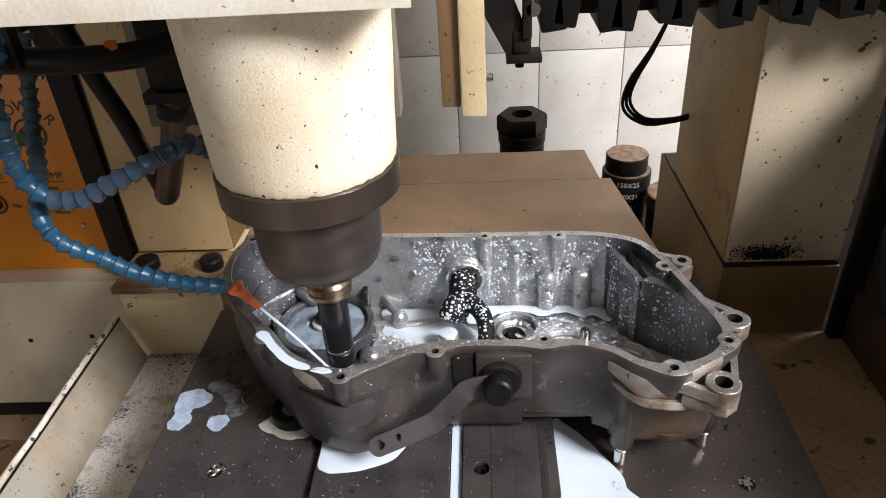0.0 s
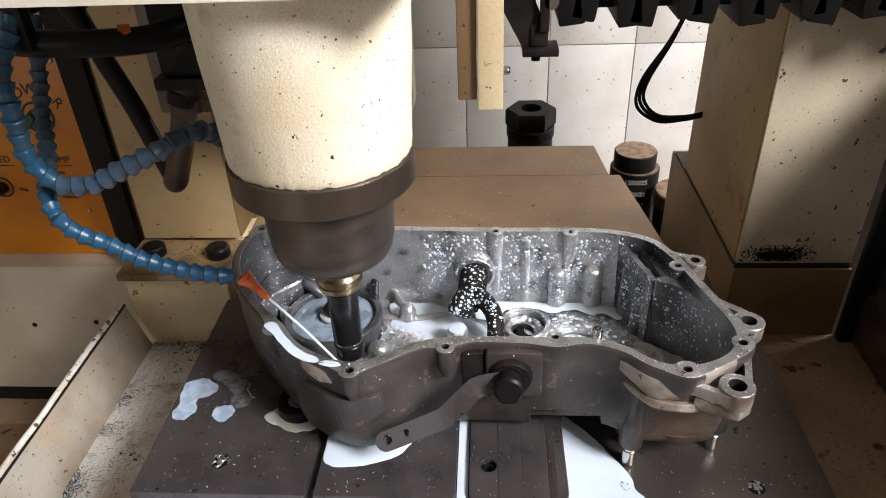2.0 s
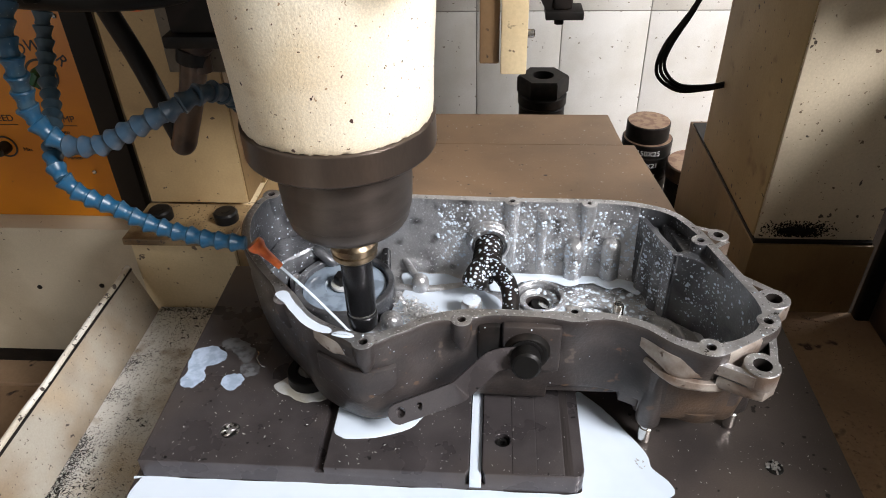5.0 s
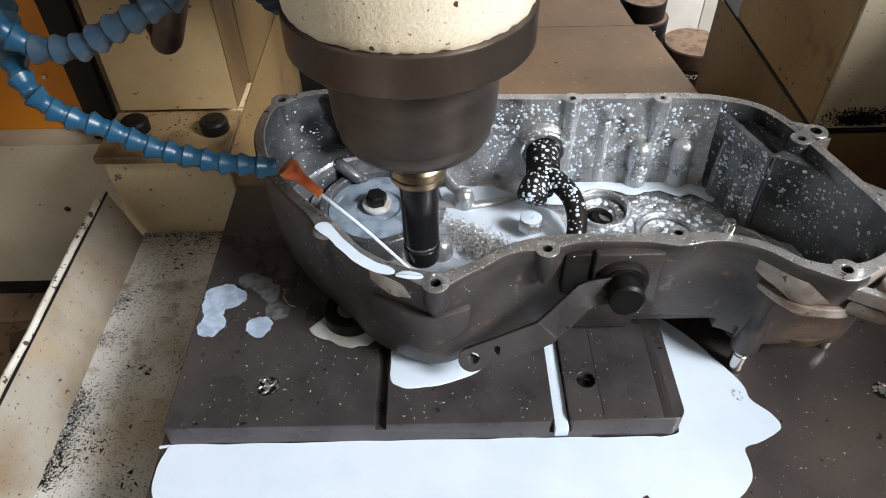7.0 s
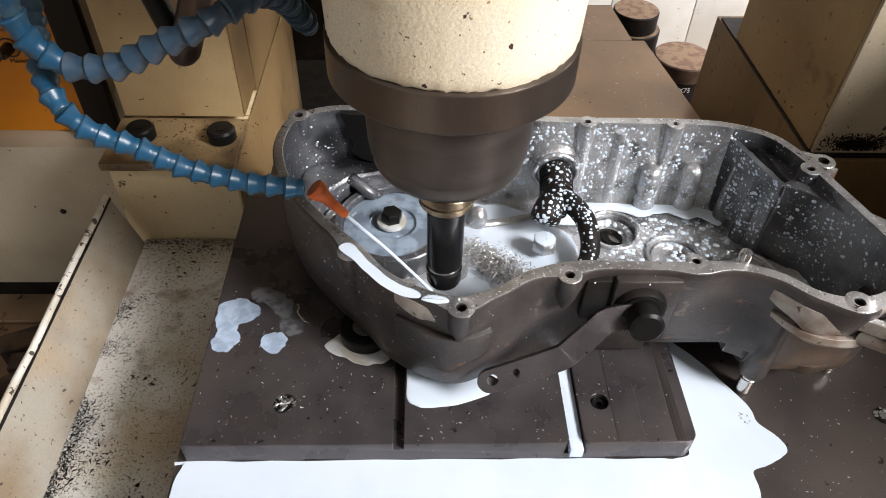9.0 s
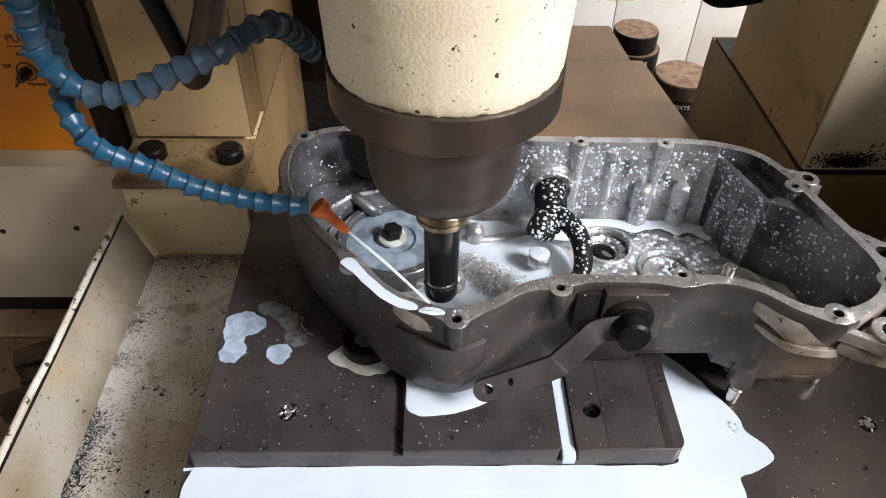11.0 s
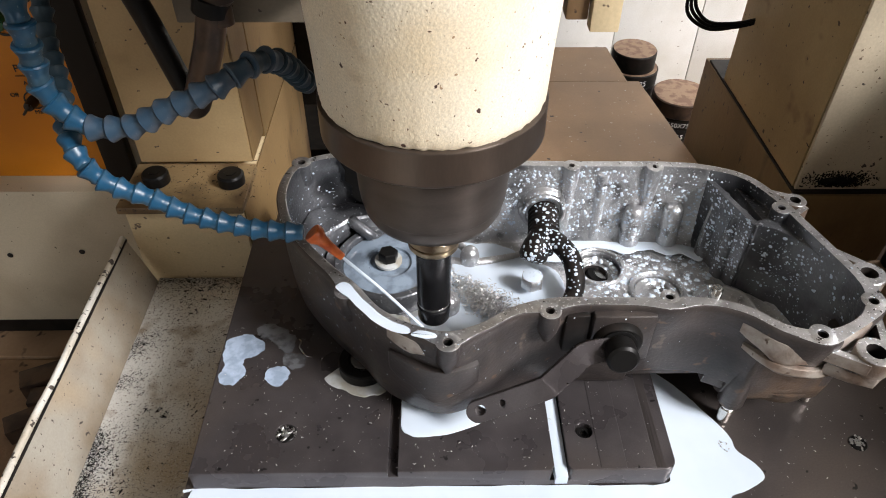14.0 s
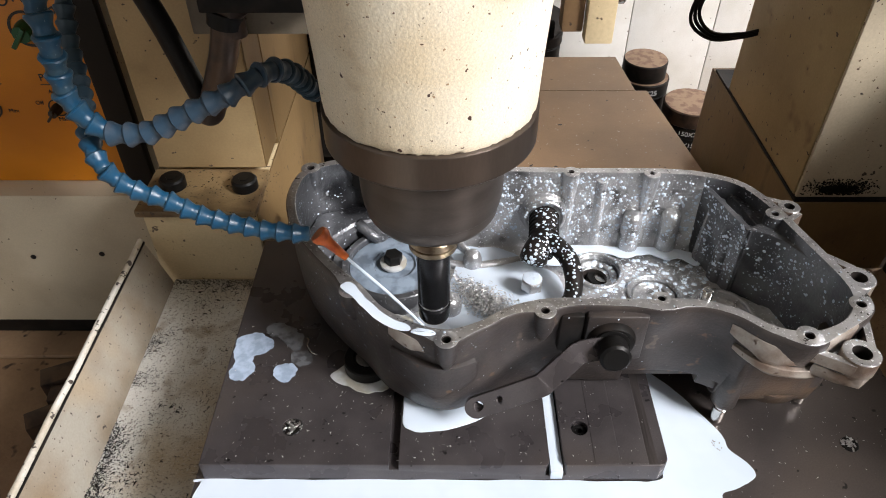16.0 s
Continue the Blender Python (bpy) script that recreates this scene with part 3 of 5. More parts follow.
for pts, r in ((((-.088, .155, .0205), (-.060, .150, .0225), (-.020, .160, .0205)), .0042), (((-.083, .186, .030), (-.070, .168, .024), (-.056, .152, .020)), .0034),
               (((-.10, .19, .04), (-.098, .17, .034), (-.095, .158, .024)), .004), (((-.165, .175, .05), (-.150, .168, .040), (-.142, .175, .030)), .005)):
    put("rib", tube(pts, r, 10), ALU_OIL_SHADE if pts[0][0] < -.09 else ALU, casing)
put("dowel_pin", lathe([(.0040, .090), (.0040, .1035), (.0030, .1050)], at(.089, .0375, 0), 24), STEEL_BRIGHT, casing, "bright steel dowel pin")


def screw(parent, x, y, z, r, h, mat, label="", washer=True):
    s = put("bolt", hexagon(r, h, at(x, y, z) @ Matrix.Rotation(0.3, 4, "Z")), mat, parent, label)
    if washer:
        under(part("washer", lathe([(r * 1.4, -.0028), (r * 1.4, -.0006), (r * 1.25, 0)], at(x, y, z), 28), COOLANT_THIN, None, "washer wet with coolant"), s)
    return s


put("wall_boss", lathe([(.0215, .0), (.0205, .005), (.0180, .0075), (.0145, .0085)], at(-.003, .1850, .056) @ Matrix.Rotation(radians(90), 4, "X"), 36), ALU, casing)
put("boss_ring", ring(.0150, .0185, .0084, .0115, at(-.003, .1850, .056) @ Matrix.Rotation(radians(90), 4, "X"), 36, .001), ALU, casing)
screw(casing, -.132, .137, FLOOR + .0200, .0080, .0085, BLACK_OXIDE, "black hexagon bolt head")
screw(casing, -.017, .116, .030, .0095, .010, ALU, "hexagon bolt head topped with coolant", False)
put("coolant_cap", lathe([(.0076, 0), (.0080, .0004), (.0060, .0010)], at(-.017, .116, .0401), 18), COOLANT, casing)

# black slab stands in for a dark jagged break in the wall
torn = [Vector(p) for p in ((-.173, -.0975), (-.147, -.0975), (-.149, -.053), (-.158, -.056), (-.165, -.062), (-.164, -.073), (-.1705, -.078), (-.169, -.088))]
patch = stacked([(torn, 0), (torn, .006)])
bmesh.ops.transform(patch, matrix=at(0, .1985, 0) @ Matrix.Rotation(radians(-6), 4, "Z") @ at(0, .009, 0) @ Matrix(((1, 0, 0, 0), (0, 0, -1, 0), (0, -1, 0, 0), (0, 0, 0, 1))) @ at(.0, 0, 0), verts=patch.verts)
bmesh.ops.translate(patch, vec=(0, -.027, 0), verts=patch.verts)
put("black_torn_patch", patch, RUBBER, casing, "black jagged slab standing in for a dark break in the casing wall", False)
# the ribbed black strainer pipe, curling down from the far wall
put("strainer_pipe", tube(((-.003, .178, .056), (-.003, .166, .0555), (-.006, .150, .051), (-.010, .140, .047)), .0120, 20), CAST_BLACK, casing, "black corrugated pipe with coolant drops")
for k in range(6):
    p = Vector((-.003, .175, .056)).lerp(Vector((-.005, .154, .0525)), k / 5)
    put("pipe_rib", lathe([(.0116, -.0010), (.0131, -.0004), (.0131, .0004), (.0116, .0010)], along(p, p + Vector((-.05, -.9, -.25))), 24), CAST_BLACK, casing)
put("pipe_hook", tube(((-.006, .150, .052), (.004, .142, .053), (.0135, .130, .048), (.0165, .114, .041), (.0135, .100, .034), (.005, .090, .031), (-.006, .086, .030)), lambda s: .0086 - .0022 * s, 16), CAST_BLACK, casing, "black curled end of the pipe")
put("pipe_end", lathe([(.0085, -.010), (.0105, -.004), (.0115, .002), (.0118, .007), (.0095, .011), (.006, .012)], along((-.013, .139, .049), (-.019, .126, .036)), 22), CAST_BLACK, casing)
put("hook_foot", lathe([(.004, 0), (.0085, .002), (.0088, .007), (.006, .012)], at(-.008, .088, .0215), 18), CAST_BLACK, casing)

# outside details: round sump, clamp pad, feet, drain boss


def facet(name, x0, x1, out, z0, z1, mat, label, slope=.6):
    """A raised strip that follows the casing's near wall between two stations."""
    row = [p for p in OUTLINE if x0 <= p.x <= x1 and p.y < .055]
    row.sort(key=lambda p: p.x)
    bm, rows = bmesh.new(), []
    for k, p in enumerate(row):
        a, b2 = row[max(k - 1, 0)], row[min(k + 1, len(row) - 1)]
        t = (b2 - a).normalized()
        nrm = Vector((t.y, -t.x))
        fade = min(1, k / 6 + .12, (len(row) - 1 - k) / 6 + .12)
        e, low = out * fade, z1 - (z1 - z0) * (.45 + .55 * fade + .06 * math.sin(k * 1.3))
        drop = .004 * k / len(row)
        rows.append([bm.verts.new((p.x + nrm.x * d, p.y + nrm.y * d, z)) for d, z in ((-.006, low), (e * .8, low - drop), (e, low + (z1 - low) * .3 - drop), (e * slope, z1 - drop), (-.006, z1))])
    for a, b2 in zip(rows, rows[1:]):
        for k in range(5):
            bm.faces.new((a[k], a[(k + 1) % 5], b2[(k + 1) % 5], b2[k]))
    bm.faces.new(rows[0][::-1])
    bm.faces.new(rows[-1])
    return put(name, bm, mat, casing, label)


facet("stained_ledge", .100, .158, .0030, .0745, .090, ALU_TAN, "bare tan-stained casting ledge", .2)
facet("stained_lip", .106, .186, .0050, .0660, .0728, ALU_TAN, "bare tan-stained casting lip", .7)
facet("stained_corner", -.126, -.092, .0030, .0785, .0945, ALU_TAN, "bare tan-stained casting corner", .45)
put("sump", lathe([(.015, .000), (.024, .0020), (.0300, .0075), (.0330, .0190)], at(.156, .0465, 0), 44), BROWN_CAST, casing, "brown-stained round sump")
facet("corner_skirt", -.128, -.062, .0035, .040, .072, ALU_DARK, "", .9)
put("pad", box(.008, .050, .0225, .034, .050, .0935, .003), ALU_DARK, casing)
# black block stands in for the shade of the recess beside the pad
put("recess", box(-.010, .0075, .0245, .034, .055, .092, .004), CAST_BLACK, casing)
for x, y in ((.1205, .0225), (.1895, .0405)):
    leg = put("stud_boss", lathe([(.0080, .002), (.0092, .004), (.0095, .03), (.010, .06)], at(x, y, 0), 26), ALU_DARK, casing)
    under(part("stud", lathe([(.0042, -.0195), (.0054, -.0182), (.0054, -.004), (.0046, -.0034), (.0046, -.002), (.0056, -.0012), (.0056, .004)], at(x, y, 0), 22), STEEL_BRIGHT, None, "bright steel locating stud"), leg)
put("drain_boss", lathe([(.0165, 0), (.0165, .012), (.015, .015)], at(.026, .032, .072) @ Matrix.Rotation(radians(90), 4, "X"), 32), CAST_BLACK, casing)

# supports between plate and casing
for k, (x, y, r) in enumerate(((-.149, .058, .019), (-.024, .062, .019), (-.06, .17, .014), (.05, .15, .014))):
    sup = thing("support_pad", (x, y, 0), "round black support pad on the fixture plate", "support", "support pads")
    put("ring", ring(r * .55, r, .0003, .0105, at(x, y, 0), 34, .001), BLACK_OXIDE, sup)
    put("post", lathe([(r * .5, .0003), (r * .5, .0098)], at(x, y, 0), 26), STEEL_BRIGHT, sup)

# strap clamp over the front of the casing
clamp = thing("strap_clamp", (0, 0.0, 0.0), "bent dark steel strap with two holes, bolted to the casing", "clamp")
P = [Vector(p) for p in ((-.073, -.004, .0265), (-.026, -.003, .0520), (-.019, -.001, .0565), (-.004, .006, .0690), (.004, .010, .0735), (.024, .0125, .0755))]


def strap():
    bm = bmesh.new()
    rows = []
    d0 = (P[1] - P[0]).normalized()
    line = [P[0] + d0 * d for d in (0, .0004, .0015, .0034, .0056)] + spline([P[0] + d0 * .0078] + P[1:], 4)
    for i, p in enumerate(line):
        ahead = (line[min(i + 1, len(line) - 1)] - line[max(i - 1, 0)]).normalized()
        face = Vector((0.05, -0.80, 0.60))
        wide = ahead.cross(face).normalized()
        run = min(1.0, max((p - P[0]).dot(d0), .0001) / .0078)
        w = .0078 * math.sqrt(1 - (1 - run) ** 2)
        face = wide.cross(ahead).normalized()
        rows.append([bm.verts.new(p + a * w * wide + b * .0022 * face) for a, b in ((-1, -1), (1, -1), (1, 1), (-1, 1))])
    for a, b in zip(rows, rows[1:]):
        for k in range(4):
            bm.faces.new((a[k], a[(k + 1) % 4], b[(k + 1) % 4], b[k]))
    bm.faces.new(rows[0][::-1])
    bm.faces.new(rows[-1])
    cut = []
    for s, r in ((.18, .0034), (.48, .0020)):
        c = P[0].lerp(P[1], s)
        cut.append(("DIFFERENCE", lathe([(r, -.0012), (r, .01)], along(c, c + Vector((0.0, -0.5, 0.75))), 22)))
    return combined(bm, cut)


put("strap", strap(), STEEL_DARK, clamp)
put("bolt_head", lathe([(.0105, -.006), (.0105, .006), (.0085, .0078)], along((.0245, .006, .0765), (.0245, -.05, .090)), 30), BLACK_OXIDE, clamp)
put("washer", lathe([(.0125, -.008), (.0125, -.0055)], along((.0245, .0075, .0762), (.0245, -.05, .090)), 30), BLACK_OXIDE, clamp)


def socket_screw(x, y, z, r, label, chips=False):
    s = thing("socket_screw", (x, y, z), label, "screw", "plate screws")
    put("head", combined(lathe([(r * .95, -.004), (r, -.0035), (r, -.0006), (r * .9, 0)], at(x, y, z), 30), [("DIFFERENCE", lathe([(r * .52, -.0028), (r * .52, .01)], at(x, y, z), 6))]), BLACK_OXIDE, s)
    if chips:
        bm = bmesh.new()
        rnd = random.Random(int(1000 * abs(x)))
        for _ in range(70):
            a, d = rnd.uniform(0, 6.3), r * .9 * rnd.random() ** .6
            m = at(x + d * math.cos(a), y + d * math.sin(a), z - .0022 + rnd.uniform(0, .0022)) @ Euler((rnd.uniform(-.6, .6), rnd.uniform(-.6, .6), a * 3)).to_matrix().to_4x4()
            lathe([(.0004, 0), (.0009, .0004), (.0003, .0009)], m @ Matrix.Diagonal((2.2, 1, 1, 1)), 5, bm)
        put("chip_fill", bm, CHIP_FILL, s, "bright metal chips filling the socket")


socket_screw(.010, 0, -.0032, .0052, "black socket-head screw sunk in the fixture plate")
socket_screw(-.2, 0, .0, .0070, "socket-head screw packed with bright chips", True)
socket_screw(.214, 0, -.0190, .0065, "socket-head screw packed with bright chips", True)
socket_screw(.114, -.001, -.0193, .0060, "socket-head screw packed with bright chips", True)

# ---- coolant ----
def puddle(name, points, z, mat, label, amount=.0016, seed=1, thick=.0007, scale=60):
    return tagged(part(name, sheet(wobbly(points, amount, seed, 8, scale), z, thick), mat), label, "puddle", "", "stuff")


puddle("coolant_puddle", [(-.2618, -.036), (-.2612, -.0326), (-.255, -.0325), (-.1, -.0325), (.0, -.0325), (.06, -.0325), (.0705, -.022), (.0712, .02), (.072, .064), (.080, .063), (.097, .044), (.108, .026), (.119, .008), (.121, -.006), (.132, -.018), (.133, -.028),
                          (.118, -.036), (.106, -.042), (.104, -.062), (.084, -.078), (.048, -.081), (.038, -.070), (.024, -.084), (.010, -.106), (-.05, -.125), (-.110, -.104), (-.133, -.090), (-.152, -.095),
                          (-.174, -.103), (-.200, -.086), (-.220, -.077), (-.258, -.070), (-.265, -.05)], -.0198, COOLANT, "white milky coolant pooled on the base plate", .0010, 3, .0012)
puddle("coolant_puddle", [(-.1192, .030), (-.1192, .014), (-.1188, .003), (-.114, -.002), (-.104, -.0045), (-.080, -.001), (-.064, .006), (-.054, .016), (-.046, .035), (-.046, .075), (-.085, .09), (-.1190, .075), (-.1192, .05)], .0003, COOLANT, "white milky coolant pooled under the casing", .0008, 5)
puddle("coolant_puddle", [(-.178, .046), (-.162, .036), (-.146, .032), (-.132, .034), (-.1290, .046), (-.1295, .07), (-.15, .075), (-.165, .060)], .0003, COOLANT_THIN, "thin grey coolant film on the plate", .0025, 8)
puddle("coolant_spot", [(-.2575, .084), (-.248, .0905), (-.236, .087), (-.2290, .080), (-.2335, .072), (-.2415, .0675), (-.2425, .0605), (-.2405, .053), (-.244, .0450), (-.2515, .0430), (-.2570, .048), (-.2560, .056), (-.2535, .061), (-.2580, .069), (-.2570, .077)],
       .0002, COOLANT_SPOT, "bluish coolant spot of three merged splashes on the dark plate", .0024, 11, .0004, 150)
puddle("coolant_spot", [(-.234, .098), (-.226, .102), (-.217, .096), (-.207, .089), (-.2045, .080), (-.210, .0745), (-.216, .080), (-.226, .088), (-.233, .091)], .0002, COOLANT_FILM, "dull drying coolant film on the dark plate", .0034, 13, .0004, 150)
puddle("coolant_spot", [(-.210, .068), (-.204, .0715), (-.1965, .068), (-.1960, .061), (-.203, .058), (-.2085, .061)], .0002, COOLANT_FILM, "dull drying coolant film on the dark plate", .0026, 15, .0004, 150)
puddle("coolant_spot", [(-.2220, .050), (-.2185, .0565), (-.2110, .0575), (-.2055, .052), (-.2080, .045), (-.2150, .0425)], .0002, COOLANT_SPOT, "small bluish coolant spot on the dark plate", .0024, 17, .0004, 150)
tagged(part("coolant_stream_in_slot", box(-.0138, -.0052, -.034, .2, -.0122, -.0035, .0005), COOLANT), "white coolant running down the plate slot", "puddle", "", "stuff")

# coolant standing inside the casing
puddle("coolant_pool", [(-.112, .060), (-.085, .035), (-.055, .040), (-.030, .055), (.0, .060), (.014, .075), (.014, .100), (.012, .120), (.006, .140), (-.02, .160), (-.04, .173), (-.075, .176), (-.085, .170), (-.080, .15), (-.088, .12), (-.096, .09)],
       FLOOR + .0022, COOLANT, "white milky coolant standing inside the casing", .002, 21, .0010)
puddle("coolant_pool", [(.000, .152), (.018, .150), (.024, .162), (.042, .1685), (.060, .164), (.072, .160), (.090, .1655), (.104, .158), (.116, .161), (.130, .150), (.134, .158), (.120, .171), (.06, .1765), (.0, .1765)],
       FLOOR + .0022, COOLANT, "white milky coolant along the casing's far wall", .0026, 23, .0010)
puddle("coolant_pool", [(-.107, .028), (-.085, .0205), (-.066, .030), (-.074, .055), (-.090, .085), (-.105, .090), (-.116, .080), (-.116, .055)], FLOOR + .0036, COOLANT, "white milky coolant under the cutter", .0012, 25, .0010)
puddle("coolant_pool", [(-.150, .062), (-.125, .034), (-.106, .0265), (-.112, .055), (-.113, .082), (-.125, .090), (-.140, .090), (-.165, .095)], FLOOR + .0042, COOLANT_THIN,
       "thin olive-grey coolant standing inside the casing", .0012, 27, .0008)
puddle("coolant_on_rim", [(-.1590, .0455), (-.1555, .0488), (-.1510, .0465), (-.1468, .0400), (-.1400, .0310), (-.1315, .0215), (-.1225, .0142), (-.1135, .0098), (-.1120, .0058), (-.122, .0085), (-.1325, .0160), (-.1420, .0265), (-.1500, .0365), (-.1555, .0415)], RIM + .0006, COOLANT, "white coolant lying on the casing rim", .0006, 31, .0010, 90)
puddle("coolant_on_rim", [(-.110, .0045), (-.101, .0015), (-.094, .0025), (-.096, .0060), (-.105, .0080)], RIM + .0007, COOLANT, "white coolant lying on the casing rim", .0003, 33, .0009)

thread = thing("metal_curl", (-.197, .075, .001), "pale curled metal chip lying on the plate", "metal chip")
put("curl", tube(((-.202, .085, .0016), (-.1995, .081, .0030), (-.2005, .077, .0022), (-.198, .073, .0014), (-.195, .0685, .0022), (-.191, .0675, .0014)), .0006, 8), STEEL_BRIGHT, thread)

# ---- milling spindle ----
SX, SY, LOWER = -.0955, .042, .0025
spindle = thing("milling_spindle", (SX, SY, .13), "cream-painted spindle nose with a browned steel collar and black cutter", "spindle")
axis = at(SX, SY, LOWER)
nose = lathe([(.0560, .2448), (.0572, .2452), (.0580, .2468), (.0584, .2510), (.0595, .275), (.0618, .31), (.0630, .34), (.0630, .42)], axis, 160)
for v in nose.verts:
    if .2450 < v.co.z - LOWER < .252:
        v.co.z += .0011 * noise.noise(v.co * 190) + .0006 * noise.noise(v.co * 520)
        v.co.xy = Vector((SX, SY)) + (v.co.xy - Vector((SX, SY))) * (1 + .010 * noise.noise(v.co * 260))
put("housing", nose, CREAM_CAST, spindle, "pitted cream-painted cast housing")
put("collar", lathe([(.0550, .2240), (.0582, .2244), (.0596, .2258), (.0596, .2444), (.0588, .2450)], axis, 72), SPINDLE_DARK, spindle, "browned steel collar")
put("tool_holder", lathe([(.0150, .1610), (.0245, .1625), (.0325, .1655), (.0380, .1695), (.0402, .1735), (.0408, .1800), (.0417, .1805), (.0424, .1860), (.0431, .2000), (.0432, .2235), (.035, .2238)], axis, 64), HOLDER, spindle)
put("collet_nut", lathe([(.0125, .1375), (.0148, .1380), (.0158, .1392), (.0159, .1425), (.0146, .1432), (.0148, .1440), (.0166, .1448), (.0167, .1495), (.0150, .1512), (.0140, .1530), (.0140, .1609)], axis, 48), BRASS, spindle, "bronze-coloured collet nut")
put("cutter", lathe([(.0070, .0722), (.0100, .0730), (.0108, .0748), (.0112, .0852), (.0102, .0864), (.0098, .0882), (.0110, .0894), (.0112, .1376)], axis, 40), TOOL, spindle, "black milling cutter")
under(part("bright_band", lathe([(.0104, .0866), (.0106, .0870), (.0106, .0880), (.0104, .0884)], axis, 40), STEEL_BRIGHT), spindle)

head = thing("milling_head_cover", (-.1, .05, .36), "white-painted sheet cover of the milling head", "head cover")
put("cover", box(-.345, -.014, -.035, .17, .357, .62, .004), BOX_WHITE, head)
put("cover_lip", box(-.345, -.013, -.0365, -.0352, .357, .377, .0005), BOX_WHITE, head)
put("slide_plate", box(.0030, .0215, .135, .147, .234, .6, .0015), CREAM, head, "chipped white slide plate")
put("slide_edge", box(-.0120, .0020, .140, .155, .240, .6, .0015), OIL_BROWN, head)
put("carriage_plate", box(-.290, -.056, .234, .262, .196, .6, .002), CARRIAGE, head)
put("plate_screw", lathe([(.003, 0), (.003, .004), (.002, .005)], at(.0217, .141, .262) @ Matrix.Rotation(radians(90), 4, "Y"), 12), STEEL_BRIGHT, head)
sign = under(part("warning_sticker", box(-.262, -.195, -.0384, -.0368, .3785, .435), BOX_WHITE), head)
under(part("red_ring", ring(.011, .0145, 0, .0006, at(-.228, -.0386, .402) @ Matrix.Rotation(radians(90), 4, "X"), 40), RED), sign)

motor = thing("pump_motor", (-.21, .25, .29), "black motor block behind the spindle", "motor")
put("body", box(-.253, -.162, .176, .229, .2500, .36, .004), CAST_BLACK, motor)
put("flange", box(-.259, -.157, .172, .229, .2395, .2495, .002), CAST_BLACK, motor)
put("fitting", lathe([(.012, 0), (.012, .012), (.008, .016), (.008, .03)], at(-.2455, .205, .2390) @ Matrix.Rotation(radians(180), 4, "X"), 20), BROWN_PIPE, motor)


# ---- segmented coolant hoses ----
def segmented_hose(name, points, size, mats, label, nozzle=False):
    hose = thing(name, points[-1], label, "coolant hose", "coolant hoses")
    line = spline(points, 16)
    pitch, walked, want = .0125 * size, 0.0, 0.0
    bm = lathe([(.0042, -.0072), (.0058, -.0066), (.0066, -.0045), (.0060, -.0022), (.0066, .0002), (.0084, .0046), (.0087, .0054), (.0080, .0066), (.0060, .0068)], Matrix.Scale(size, 4), 20)
    first = part("segment", bm, mats[0], None)
    meshes = [first.data]
    for m in mats[1:]:
        me = first.data.copy()
        me.materials[0] = m
        meshes.append(me)
    bpy.data.objects.remove(first)
    rnd, spots = random.Random(name + str(points[0])), []
    for a, b in zip(line, line[1:]):
        step = (b - a).length
        while want <= walked + step:
            spots.append((a.lerp(b, (want - walked) / max(step, 1e-9)), (b - a).normalized()))
            want += pitch
        walked += step
    for k, (p, d) in enumerate(spots):
        ob = new("segment", meshes[min(len(meshes) - 1, int(len(meshes) * k / len(spots)))])
        m = Matrix.Translation(p) @ (-d).to_track_quat("Z", "Y").to_matrix().to_4x4() @ pose(0, 0, 0, rnd.uniform(-5, 5), rnd.uniform(-5, 5), 0)
        ob.matrix_world = m
        ob.parent = hose
        ob.matrix_parent_inverse = hose.matrix_world.inverted()
    return hose


loop = segmented_hose("coolant_hose", [(-.300, .085, .318), (-.306, .068, .294), (-.3035, .060, .2723), (-.305, .060, .2526), (-.3045, .060, .2346), (-.2983, .060, .2226), (-.2879, .060, .2140), (-.2755, .060, .2128),
                                (-.2609, .060, .2153), (-.2432, .060, .2242), (-.2282, .061, .2305), (-.2153, .063, .2362), (-.2032, .068, .2418), (-.1951, .075, .2439), (-.188, .085, .2415), (-.1825, .100, .2303), (-.1798, .115, .2169), (-.1768, .130, .201)], .90,
                      [HOSE_BLUE, HOSE_BLUE, HOSE_GREY, HOSE_GREY, HOSE_DARK], "dirty blue segmented coolant hose looping behind the spindle")
put("manifold", tube(((-.335, .10, .304), (-.270, .098, .301), (-.225, .12, .297), (-.205, .16, .297)), .0095, 14), RUBBER, loop, "dark coolant manifold pipe")
put("clamp_ring", lathe([(.0108, -.004), (.0112, 0), (.0108, .004)], along((-.240, .112, .2985), (-.225, .12, .297)), 20), ORANGE_TIP, loop, "orange hose clamp")
put("tap", box(-.300, -.290, .083, .095, .300, .335, .003), CAST_BLACK, loop)
jet = segmented_hose("coolant_hose", [(-.332, .160, .300), (-.336, .148, .260), (-.3329, .130, .2336), (-.3241, .110, .2179), (-.3164, .090, .2103), (-.3106, .075, .2024), (-.3035, .062, .1967), (-.2969, .056, .1891), (-.289, .055, .1798),
                                      (-.2782, .055, .1724), (-.2662, .055, .1675), (-.2535, .055, .1595), (-.2402, .055, .1520), (-.2241, .055, .1469), (-.2093, .055, .1427), (-.1923, .055, .1403), (-.1735, .055, .1380)], .82, [HOSE_DARK, HOSE_DARK, HOSE_DARK, HOSE_BLUE, HOSE_BLUE, HOSE_BLUE, HOSE_BLUE], "blue segmented coolant hose with an orange nozzle")
tip, mouth, aim = Vector((-.1700, .0548, .1370)), Vector((-.1545, .0530, .1195)), Vector((-.1030, .031, .076))
put("nozzle", lathe([(.0060, -.003), (.0067, -.001), (.0063, .0012), (.0044, .0045), (.0036, .0085), (.0026, .0232), (.0018, .0234)], along(tip, mouth), 20), ORANGE_TIP, jet, "orange plastic nozzle")
